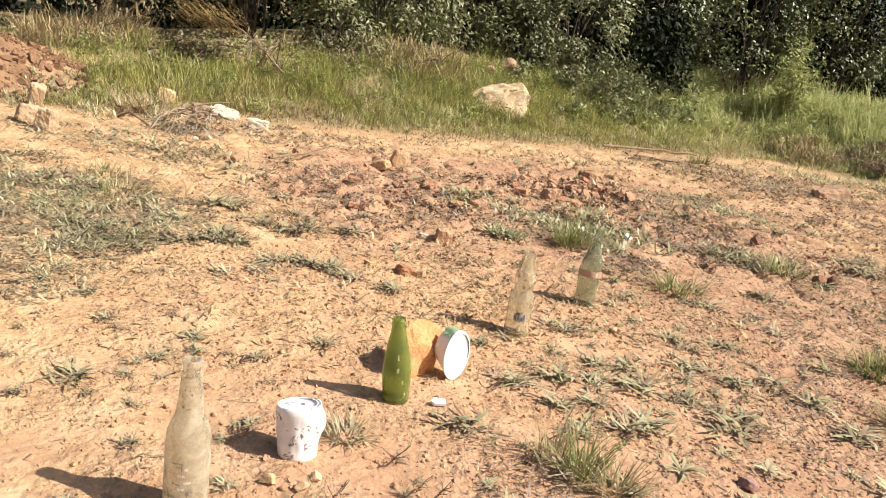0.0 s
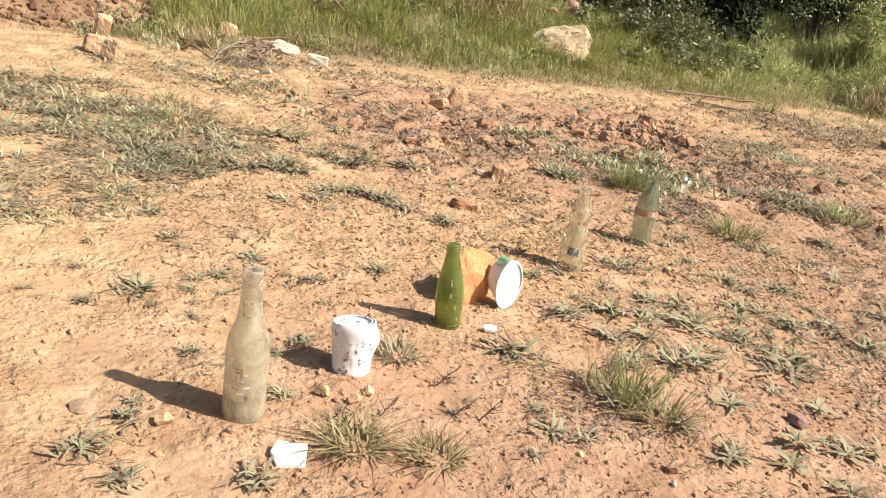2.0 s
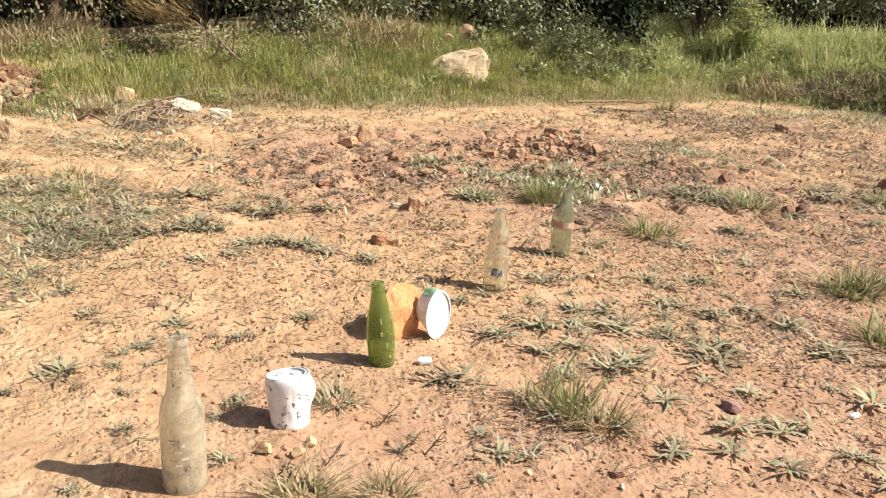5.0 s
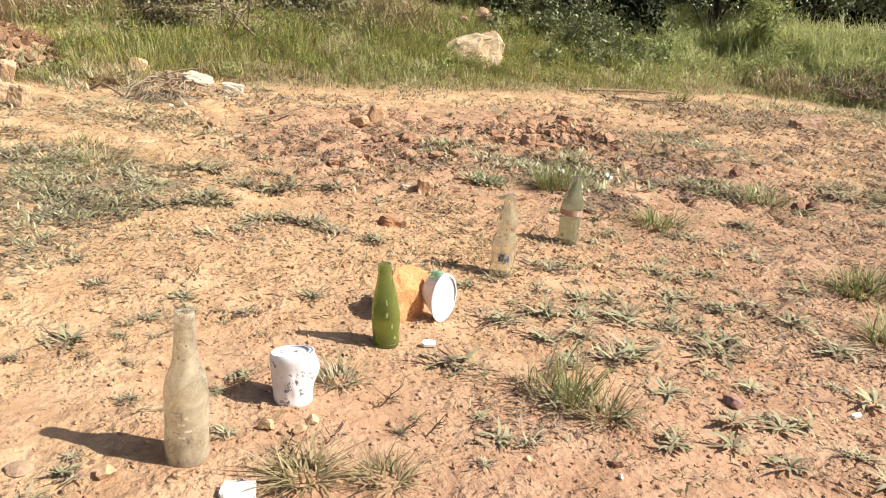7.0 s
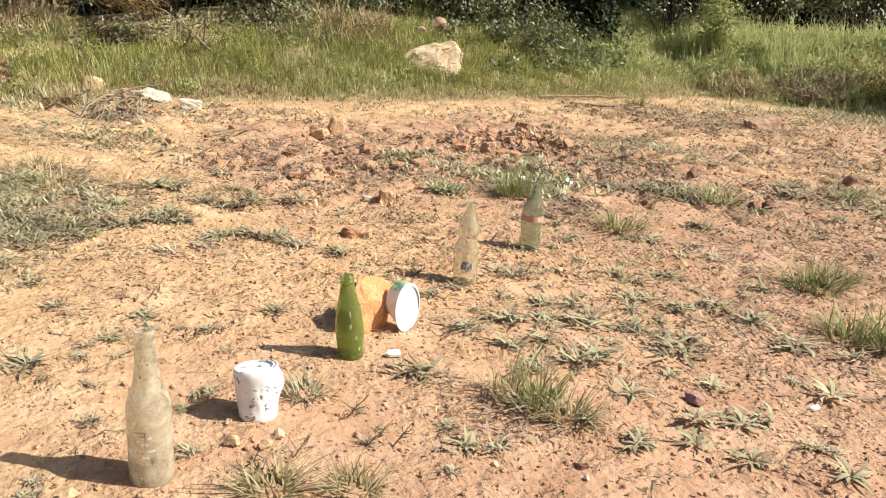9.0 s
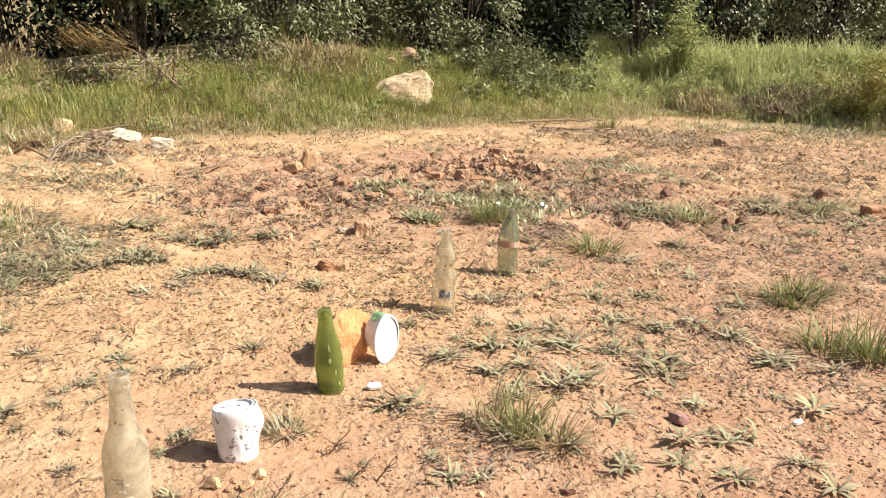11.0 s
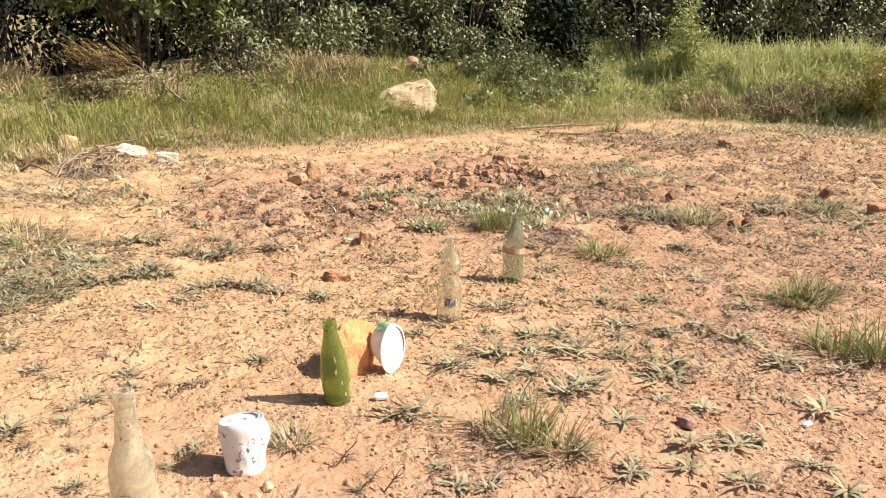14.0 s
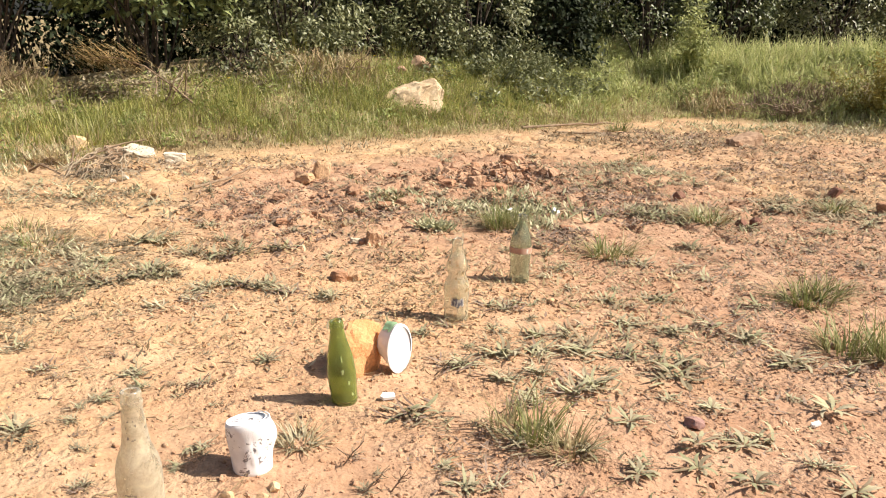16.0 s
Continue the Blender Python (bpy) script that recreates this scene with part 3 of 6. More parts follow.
def shrub(x, y, half_w, half_d, tall, material, label, seed, clumps=110, count=26, leaf=0.045, leaf_w=0.022, spread=0.075, low=0.12, gaps=0.0):
    """A shrub of leafy sprays on crooked stems. gaps: how much of its outside stays bare, in hollows."""
    r = np.random.default_rng(seed)
    z0 = ground_z(x, y)
    root = thing("shrub", x, y, z0 - 0.02, label, "shrub", "shrubs behind the clearing")
    tips, ways = [], []
    while len(tips) < clumps:
        a = r.uniform(0, 2 * math.pi)
        u = r.uniform(0.0, 1.0)
        shell = r.uniform(0.55, 1.0) if gaps == 0 else r.uniform(0.75, 1.0)
        q = Vector((math.cos(a) * 2, math.sin(a) * 2 + seed, u * 4))
        lump = 0.82 + 0.3 * noise.noise(q)
        if noise.noise(q * 2.1 + Vector((0, 0, seed * 1.7))) < gaps - 0.55:
            continue
        body = math.sin(math.pi * min(1.0, 0.22 + 0.72 * u)) ** 0.6
        tips.append((half_w * math.cos(a) * shell * body * lump, half_d * math.sin(a) * shell * body * lump, tall * (low + (1 - low) * u)))
        ways.append((math.cos(a), math.sin(a), 0.3 * (2 * u - 1)))
    tips, ways = np.array(tips), np.array(ways)
    v, f = leaf_cloud(tips, count, spread, leaf, leaf_w, seed, outward=ways)
    part("foliage", mesh_np("foliage", v, f, material), root)
    chosen = tips[r.choice(len(tips), min(16, len(tips)), replace=False)]
    for k, t in enumerate(chosen):
        base = np.array([r.normal(0, 0.07), r.normal(0, 0.07), 0.0])
        pts = crooked(base, t, 5, 0.03)
        pts[1:] = [p + np.array([0, 0, 0.06 * tall * math.sin(math.pi * (i + 1) / 5)]) for i, p in enumerate(pts[1:])]
        v, f = tube(pts, np.linspace(0.010, 0.003, len(pts)), 6)
        part("stem", mesh_np("stem", v, f, BARK), root)
    return root


BROAD = "broad-leaved dark green shrub with shaded gaps beneath"
GREY = "grey-green bushy shrub with small dense leaves"
DARK = "dark glossy-leaved evergreen shrub, dense and shady"
shrub(-2.95, 5.95, 0.8, 0.6, 2.1, LEAF_BROAD, BROAD, 31, 400, 20, 0.066, 0.030, 0.062, 0.22, 0.30)
shrub(-1.95, 6.15, 0.8, 0.6, 2.2, LEAF_BROAD, BROAD, 32, 380, 21, 0.072, 0.033, 0.062, 0.36, 0.30)
shrub(-1.05, 6.45, 0.8, 0.6, 2.1, LEAF_BROAD, BROAD, 33, 430, 21, 0.068, 0.031, 0.062, 0.20, 0.28)
shrub(-0.10, 7.15, 0.7, 0.55, 2.0, LEAF_GREY, GREY, 34, 330, 26, 0.046, 0.019, 0.055, 0.06, 0.32)
shrub(0.75, 7.95, 0.7, 0.55, 2.0, LEAF_DARK, DARK, 35, 330, 26, 0.046, 0.021, 0.055, 0.06, 0.36)
shrub(1.45, 7.9, 0.7, 0.55, 1.7, LEAF_GREY, GREY, 36, 330, 26, 0.044, 0.018, 0.055, 0.03, 0.30)
shrub(2.35, 8.45, 0.75, 0.55, 2.2, LEAF_DARK, DARK, 37, 250, 18, 0.046, 0.021, 0.060, 0.16, 0.42)
# added low shrub; its dark leaf colour paints a shaded hollow
shrub(2.15, 8.1, 0.62, 0.35, 0.7, LEAF_SHADE, "low undergrowth shrub with leaves coloured dark for a shaded hollow", 81, 110, 26, 0.06, 0.03, 0.07, 0.0)
shrub(1.0, 7.55, 0.45, 0.25, 0.55, LEAF_GREY, GREY, 82, 90, 24, 0.044, 0.016, 0.05, 0.0)
shrub(3.3, 8.75, 0.8, 0.6, 2.2, LEAF_DARK, DARK, 38, 320, 22, 0.046, 0.021, 0.060, 0.10, 0.38)
shrub(4.3, 9.05, 0.85, 0.65, 2.2, LEAF_DARK, DARK, 39, 340, 22, 0.048, 0.021, 0.060, 0.10, 0.36)
shrub(5.5, 9.1, 0.9, 0.65, 2.2, LEAF_GREY, GREY, 40, 320, 24, 0.05, 0.02, 0.07, 0.06, 0.34)
shrub(6.7, 9.4, 0.95, 0.65, 2.2, LEAF_DARK, DARK, 41, 300, 24, 0.05, 0.022, 0.07, 0.06, 0.34)
for k, (bx, by, bw, bd, bh) in enumerate([(-0.45, 6.45, 0.40, 0.22, 0.42), (0.05, 7.0, 0.30, 0.2, 0.3), (0.45, 7.45, 0.4, 0.22, 0.4)]):
    shrub(bx, by, bw, bd, bh, LEAF_GREY, "low grey-leaved shrub in front of the hedge", 90 + k, 70, 20, 0.042, 0.015, 0.05, 0.0)
# a second row behind closes the gaps; its near-black leaf colour stands for shade
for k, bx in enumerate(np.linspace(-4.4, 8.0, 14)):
    shrub(float(bx), float(7.6 + min(0.33 * (bx + 4.2), 2.6)), 0.85, 0.6, 2.7, LEAF_SHADE, "second-row shrub behind the others, leaves coloured dark for shade", 60 + k, 300, 32, 0.070, 0.036, 0.11, 0.01)


# ---- grassy bank ----
def scatter(n, x0, x1, d0, d1, r):
    """Points on the bank; d is the distance behind the soil's edge."""
    x = r.uniform(x0, x1, n)
    y = edge_y(x) + r.uniform(d0, d1, n)
    # the bare earth mound stays free
    y = np.where(bump_at(x, y, -2.0, 4.65, 0.50, 0.50) > 0.3, y + 1.0, y)
    return x, y


def grass_field(name, clumps, per, x0, x1, d0, d1, length, material, label, seed, lean=0.8, width=0.006, patchy=0.4, soft_edge=0.35, spread=0.03):
    """Grass in tufts of several blades that lean outwards from a common foot."""
    r = np.random.default_rng(seed)
    x, y = scatter(clumps, x0, x1, d0, d1, r)
    d = y - edge_y(x)
    keep = value_noise(x * 2.3, y * 2.3, seed) * 0.55 + value_noise(x * 8, y * 8, seed + 1) * 0.45 > patchy * r.uniform(0.5, 1.3, clumps)
    keep &= r.uniform(0, 1, clumps) < smooth(d - 0.42 * fbm(x, y, 0.5, 3, seed), d0 - 0.05, d0 + soft_edge) + 0.05
    keep &= (x > 1.0) | (d < 1.05 + 0.7 * smooth(x, -0.6, 0.2) + 0.25 * fbm(x, y, 0.6, 2, 33)) | (r.uniform(0, 1, clumps) < 0.12)
    x, y, d = x[keep], y[keep], d[keep]
    grow = (0.45 + 0.55 * smooth(d, d0, d0 + 0.7)) * (0.45 + 0.9 * value_noise(x * 2.7, y * 2.7, seed + 2)) * r.uniform(0.6, 1.4, len(x))
    n = len(x) * per
    gx2, gy2, grow = np.repeat(x, per) + r.normal(0, spread, n), np.repeat(y, per) + r.normal(0, spread, n), np.repeat(grow, per)
    az = np.arctan2(gy2 - np.repeat(y, per), gx2 - np.repeat(x, per)) + r.normal(0, 0.5, n)
    base = np.stack([gx2, gy2, height(gx2, gy2) - 0.006], 1)
    v, f = blades(base, az, length * grow * r.uniform(0.45, 1.3, n), width * r.uniform(0.6, 1.4, n), r.uniform(0.02, lean, n), r.uniform(0.1, 1.3, n), belly=0, bend=r.normal(0, 0.5, n))
    ob = new(name, mesh_np(name, v, f, material))
    return tagged(ob, label, "grass", kind="stuff")


grass_field("bank_grass", 5200, 16, -1.9, 2.6, -0.02, 1.5, 0.105, GRASS, "lush green spring grass on the bank", 5, 0.9, 0.0058, 0.53, 0.5)
grass_field("tall_bank_grass", 900, 12, -1.6, 2.2, 0.2, 1.2, 0.14, GRASS, "taller blades of fresh grass on the bank", 15, 0.5, 0.005, 0.5)
grass_field("dry_bank_grass", 3600, 14, -3.4, 5.8, -0.12, 1.6, 0.10, GRASS_DRY, "half-dry yellowing grass mixed into the bank", 6, 1.2, 0.0058, 0.45)
grass_field("meadow_grass", 3400, 15, 2.0, 6.5, 0.0, 2.1, 0.12, MEADOW, "yellow-green grass on the bank", 7, 1.4, 0.009, 0.38)
grass_field("tall_meadow_grass", 1700, 14, 2.9, 6.0, 1.1, 2.3, 0.20, MEADOW, "tall fresh grass before the shrubs", 17, 1.5, 0.009, 0.36)
grass_field("tall_meadow_grass", 900, 14, 2.6, 4.3, 0.5, 1.7, 0.17, MEADOW, "tall fresh grass before the shrubs", 27, 1.4, 0.009, 0.30)
grass_field("shrub_foot_grass", 420, 14, -0.2, 2.6, 1.3, 1.9, 0.17, GRASS, "long grass at the foot of the shrubs", 18, 0.7, 0.005, 0.5)
grass_field("shrub_foot_grass", 600, 12, 2.4, 5.5, 1.35, 2.1, 0.2, MEADOW, "long grass at the foot of the shrubs", 8, 0.7, 0.0055, 0.5)
grass_field("dead_bank_grass", 900, 10, 2.7, 5.4, -0.05, 0.9, 0.09, STRAW, "bleached dead grass on the bank", 19, 1.3, 0.007, 0.5)
grass_field("brown_bank_grass", 1500, 10, -2.0, 2.8, -0.1, 1.2, 0.09, STRAW, "brown dead grass in patches between the green", 20, 1.3, 0.005, 0.52)
grass_field("left_bank_grass", 1600, 12, -4.0, -1.5, 0.5, 1.7, 0.13, GRASS_DRY, "thin yellow-green grass behind the earth mound", 9, 0.9, 0.0055, 0.48)
grass_field("edge_straw", 1900, 9, -2.6, 3.2, -0.28, 0.35, 0.07, STRAW, "short brown straw where the grass begins", 12, 1.5, 0.0045, 0.45)
grass_field("bank_straw", 2600, 9, -3.0, 6.0, -0.25, 2.0, 0.12, STRAW, "dead straw caught in the grass", 10, 1.45, 0.005, 0.5)


def bank_weeds(name, clumps, per, x0, x1, d0, d1, rise, leaf, material, label, seed):
    """Small leafy weeds scattered through the grass."""
    r = np.random.default_rng(seed)
    x, y = scatter(clumps, x0, x1, d0, d1, r)
    keep = value_noise(x * 3, y * 3, seed) > 0.42
    x, y = x[keep], y[keep]
    c = np.stack([x, y, height(x, y) + rise * r.uniform(0.3, 1.1, len(x))], 1)
    v, f = leaf_cloud(c, per, 0.035, leaf, leaf * 0.42, seed, outward=r.normal(0, 0.6, (len(c), 3)) * np.array([1, 1, 0.2]))
    return tagged(new(name, mesh_np(name, v, f, material)), label, "weeds", kind="stuff")


bank_weeds("bank_weeds", 520, 16, -1.8, 2.6, 0.1, 1.5, 0.07, 0.026, LEAF_FRESH, "small green leafy weeds in the grass", 21)
bank_weeds("bank_weeds", 560, 14, 2.0, 6.0, 0.3, 2.2, 0.10, 0.040, LEAF_YELLOW, "yellow-green leafy weeds in the grass", 22)
bank_weeds("bank_weeds", 240, 14, 2.4, 6.0, 0.8, 2.2, 0.10, 0.038, LEAF_FRESH, "fresh green leafy weeds in the grass", 26)
bank_weeds("bank_weeds", 380, 16, 0.9, 2.7, 0.5, 2.0, 0.12, 0.050, LEAF_GREY, "grey-green leafy weeds in the grass", 23)
bank_weeds("bank_weeds", 260, 14, -1.4, 0.2, 1.0, 1.6, 0.05, 0.036, WITHERED, "withered brown weeds at the foot of the shrubs", 24)
bank_weeds("bank_weeds", 180, 14, -3.6, -1.2, 0.8, 1.5, 0.08, 0.030, ROSETTE, "pale green weeds round the earth mound", 25)


def litter_patch(name, n, cx, cy, rx, ry, length, material, label, seed, width=0.004, lean=(1.1, 1.55), lift=0.004, gaps=0.42, category="weeds"):
    """Withered leaves and stalks lying in an uneven patch."""
    r = np.random.default_rng(seed)
    a, q = r.uniform(0, 2 * np.pi, n), np.sqrt(r.uniform(0, 1, n))
    wob = 0.75 + 0.5 * value_noise(np.cos(a) * 2 + 5, np.sin(a) * 2 + 5, seed)
    x, y = cx + rx * q * np.cos(a) * wob, cy + ry * q * np.sin(a) * wob
    keep = value_noise(x * 9, y * 9, seed) * 0.65 + value_noise(x * 25, y * 25, seed + 3) * 0.35 > gaps + 0.2 * q ** 4
    x, y = x[keep], y[keep]
    n = len(x)
    base = np.stack([x, y, height(x, y) + r.uniform(0, lift, n)], 1)
    v, f = blades(base, r.uniform(0, 2 * np.pi, n), length * r.uniform(0.4, 1.3, n), width * r.uniform(0.6, 1.5, n), r.uniform(lean[0], lean[1], n), r.uniform(-0.3, 0.6, n), bend=r.normal(0, 0.9, n))
    return tagged(new(name, mesh_np(name, v, f, material)), label, category, kind="stuff")


MAT_LABEL = "mat of withered grey-green weeds on bare soil"
for k, (n, x, y, rx, ry, ln) in enumerate([
        (3600, -0.74, 2.02, 0.27, 0.42, 0.028), (1800, -0.58, 2.38, 0.18, 0.22, 0.028), (6800, -0.67, 2.70, 0.38, 0.44, 0.032), (4500, -1.15, 2.75, 0.38, 0.55, 0.036), (3600, 1.65, 4.2, 0.5, 0.55, 0.042), (2000, 0.85, 3.35, 0.34, 0.3, 0.040),
        (1700, 3.5, 6.3, 0.9, 0.5, 0.055), (700, 2.5, 5.3, 0.7, 0.5, 0.045), (1300, 1.55, 3.3, 0.28, 0.16, 0.04), (1500, -0.9, 3.7, 0.5, 0.25, 0.04), (1300, 2.3, 3.4, 0.35, 0.25, 0.045)]):
    litter_patch("weed_mat", int(n * 0.6), x, y, rx, ry, ln * 1.1, WITHERED, MAT_LABEL, 101 + k, ln * 0.14, (1.0, 1.56), 0.014, 0.49)
    litter_patch("plant_duff", int(n * 1.3), x, y, rx * 1.02, ry * 1.02, ln * 0.45, DUFF, "grey-brown crumbled plant remains on the soil", 161 + k, ln * 0.2, (1.35, 1.57), 0.003, 0.40)
    litter_patch("weed_mat", int(n * 0.45), x, y, rx * 0.95, ry * 0.95, ln * 1.15, ROSETTE, MAT_LABEL, 141 + k, ln * 0.15, (0.9, 1.54), 0.012, 0.50)
LITTER = "brown dead leaves and stalks on the soil"
for k, (n, x, y, rx, ry, ln) in enumerate([
        (700, 0.98, 2.95, 0.24, 0.18, 0.03), (1900, 1.55, 3.65, 0.5, 0.35, 0.035), (1000, 0.15, 3.6, 0.45, 0.4, 0.03), (260, 0.54, 1.40, 0.14, 0.09, 0.02), (700, 0.9, 4.0, 0.7, 0.35, 0.03),
        (2200, 2.6, 4.2, 0.7, 0.5, 0.04), (1300, 1.15, 1.45, 0.38, 0.35, 0.016), (500, 1.2, 2.0, 0.3, 0.25, 0.024)]):
    litter_patch("leaf_litter", n, x, y, rx, ry, ln, PURPLE_LITTER, LITTER, 181 + k, ln * 0.16, (1.0, 1.56), 0.006, 0.45)
for k, (n, x, y, rx, ry) in enumerate([(1400, 1.5, 2.35, 0.35, 0.5), (1500, 2.0, 2.9, 0.45, 0.4), (2600, 2.7, 3.6, 0.6, 0.6), (1200, 1.35, 1.7, 0.3, 0.3)]):
    litter_patch("leaf_litter", n, x, y, rx, ry, 0.022, PURPLE_LITTER if k % 2 else WITHERED, LITTER, 231 + k, 0.005, (1.0, 1.56), 0.006, 0.5)
litter_patch("leaf_litter", 3200, 2.0, 2.75, 0.55, 0.55, 0.022, DUFF, LITTER, 261, 0.006, (1.0, 1.56), 0.006, 0.40)
litter_patch("leaf_litter", 1400, 1.75, 2.55, 0.45, 0.5, 0.026, PURPLE_LITTER, LITTER, 262, 0.005, (0.9, 1.56), 0.006, 0.42)
litter_patch("leaf_litter", 3000, 2.5, 3.3, 0.6, 0.5, 0.03, DUFF, LITTER, 263, 0.007, (1.0, 1.56), 0.006, 0.42)
litter_patch("leaf_litter", 2600, 3.3, 5.2, 1.2, 1.0, 0.045, DUFF, LITTER, 264, 0.010, (1.0, 1.56), 0.008, 0.44)
litter_patch("leaf_litter", 1800, 3.0, 4.6, 1.1, 1.0, 0.035, PURPLE_LITTER, LITTER, 265, 0.008, (1.0, 1.56), 0.008, 0.46)
litter_patch("straw_thatch", 3200, -1.95, 5.85, 0.36, 0.5, 0.14, STRAW, "pale dry straw and stalks behind the earth mound", 266, 0.006, (0.4, 1.5), 0.05, 0.38)
litter_patch("leaf_litter", 2200, 0.15, 3.5, 0.55, 0.5, 0.028, PURPLE_LITTER, LITTER, 267, 0.009, (1.2, 1.56), 0.008, 0.46)
litter_patch("leaf_litter", 2400, 0.8, 3.8, 0.75, 0.45, 0.03, DUFF, LITTER, 268, 0.010, (1.2, 1.56), 0.008, 0.46)
litter_patch("weed_mat", 1200, 1.05, 3.38, 0.3, 0.35, 0.05, ROSETTE, MAT_LABEL, 269, 0.008, (0.5, 1.5), 0.008, 0.44)
litter_patch("edge_weeds", 2600, -1.35, 4.55, 0.5, 0.5, 0.06, ROSETTE, "grey-green weeds at the edge of the grass", 250, 0.006, (0.5, 1.5), 0.006, 0.5)
litter_patch("edge_weeds", 3000, 0.4, 5.3, 2.0, 0.35, 0.05, WITHERED, "withered weeds at the edge of the grass", 251, 0.006, (0.7, 1.5), 0.006, 0.56)
litter_patch("weed_mat", 2600, 4.3, 5.9, 0.9, 0.7, 0.06, WITHERED, MAT_LABEL, 252, 0.007, (0.8, 1.55), 0.012, 0.42)
litter_patch("weed_mat", 900, 3.9, 6.3, 1.0, 0.5, 0.06, ROSETTE, MAT_LABEL, 253, 0.009, (0.6, 1.5), 0.012, 0.45)
litter_patch("leaf_litter", 1500, 3.2, 4.6, 0.9, 0.8, 0.035, WITHERED, LITTER, 254, 0.007, (1.0, 1.56), 0.008, 0.5)
litter_patch("leaf_litter", 3600, 2.3, 5.75, 0.8, 0.6, 0.045, DUFF, LITTER, 271, 0.009, (1.0, 1.56), 0.008, 0.44)
litter_patch("leaf_litter", 2600, 2.6, 5.6, 0.8, 0.6, 0.04, PURPLE_LITTER, LITTER, 272, 0.008, (0.9, 1.56), 0.008, 0.46)
litter_patch("weed_mat", 800, 2.9, 6.2, 0.7, 0.45, 0.055, ROSETTE, MAT_LABEL, 273, 0.008, (0.6, 1.5), 0.01, 0.46)
for k, (cx, cy, n) in enumerate([(1.16, 3.34, 150), (1.36, 3.24, 350), (1.02, 2.97, 260), (1.34, 3.66, 350)]):
    litter_patch("leaf_litter", n, cx, cy, 0.18, 0.13, 0.026, PURPLE_LITTER, LITTER, 281 + k, 0.011, (1.1, 1.57), 0.010, 0.40)
# dry leaf bits that curl up from the soil between the bottles and beyond
for k, (n, cx, cy, rx, ry, ln, mat) in enumerate([
        (1300, 0.75, 2.40, 0.65, 0.45, 0.030, STRAW), (1000, 0.75, 2.45, 0.65, 0.45, 0.028, DUFF), (800, -0.05, 2.05, 0.50, 0.40, 0.024, STRAW), (500, -0.05, 2.10, 0.50, 0.42, 0.024, WITHERED),
        (900, 0.25, 2.95, 0.60, 0.40, 0.032, DUFF), (800, 0.25, 2.95, 0.60, 0.40, 0.032, STRAW), (900, 0.9, 1.75, 0.50, 0.35, 0.022, DUFF), (700, -0.3, 3.6, 0.6, 0.45, 0.036, WITHERED)]):
    litter_patch("leaf_litter", n, cx, cy, rx, ry, ln, mat, "curled bits of dry leaves on the soil", 301 + k, ln * 0.2, (0.85, 1.52), 0.006, 0.43)
litter_patch("weed_mat", 420, 0.48, 3.60, 0.16, 0.2, 0.045, ROSETTE, MAT_LABEL, 311, 0.008, (0.6, 1.5), 0.01, 0.42)
litter_patch("weed_mat", 600, 0.68, 3.40, 0.28, 0.20, 0.040, PALE_WEED, MAT_LABEL, 312, 0.008, (0.6, 1.5), 0.01, 0.46)
litter_patch("weed_mat", 400, 0.57, 3.06, 0.10, 0.07, 0.045, ROSETTE, MAT_LABEL, 313, 0.008, (0.6, 1.5), 0.01, 0.42)
litter_patch("leaf_litter", 1100, -0.30, 4.55, 0.55, 0.30, 0.034, DUFF, LITTER, 332, 0.008, (0.9, 1.55), 0.008, 0.42)
litter_patch("leaf_litter", 700, -0.30, 4.50, 0.55, 0.30, 0.032, PURPLE_LITTER, LITTER, 333, 0.008, (0.9, 1.55), 0.008, 0.44)
litter_patch("leaf_litter", 900, 1.1, 4.95, 0.9, 0.30, 0.036, DUFF, LITTER, 334, 0.008, (0.9, 1.55), 0.008, 0.44)
litter_patch("straw_stalks", 300, 0.7, 2.0, 1.2, 1.0, 0.06, STRAW, "long pale straw stalks lying on the soil", 240, 0.0018, (1.42, 1.57), 0.008, 0.4)
litter_patch("straw_stalks", 500, 1.0, 3.6, 2.0, 1.3, 0.09, STRAW, "long pale straw stalks lying on the soil", 241, 0.003, (1.38, 1.57), 0.01, 0.4)
litter_patch("brush_litter", 1300, -0.35, 6.5, 0.5, 0.3, 0.09, STRAW, "dry brown brushwood and straw in the grass", 113, 0.006, (0.5, 1.5), 0.05)
litter_patch("brush_litter", 2200, 4.05, 7.1, 0.40, 0.28, 0.09, PURPLE_LITTER, "dry brown brushwood and straw in the grass", 321, 0.007, (0.5, 1.5), 0.09, 0.36)
litter_patch("brush_litter", 1300, 3.45, 7.25, 0.22, 0.35, 0.11, STRAW, "dry brown brushwood and straw in the grass", 322, 0.007, (0.3, 1.4), 0.06, 0.36)
litter_patch("brush_litter", 1500, 0.15, 6.60, 0.45, 0.30, 0.12, STRAW, "pale dry straw and twigs in the grass", 324, 0.006, (0.3, 1.4), 0.09, 0.38)
litter_patch("brush_litter", 1600, 0.1, 6.55, 0.55, 0.30, 0.08, WITHERED, "dry brown brushwood and straw in the grass", 323, 0.009, (0.5, 1.5), 0.05, 0.40)
litter_patch("brush_litter", 1500, 4.3, 7.0, 0.45, 0.25, 0.1, DUFF, "dry brown brushwood and straw in the grass", 114, 0.006, (0.4, 1.5), 0.06)
litter_patch("straw_litter", 2600, 0.55, 1.9, 1.2, 1.0, 0.018, STRAW, "scattered bits of dry straw and stalks", 115, 0.0018, (1.25, 1.58), 0.004, 0.42)
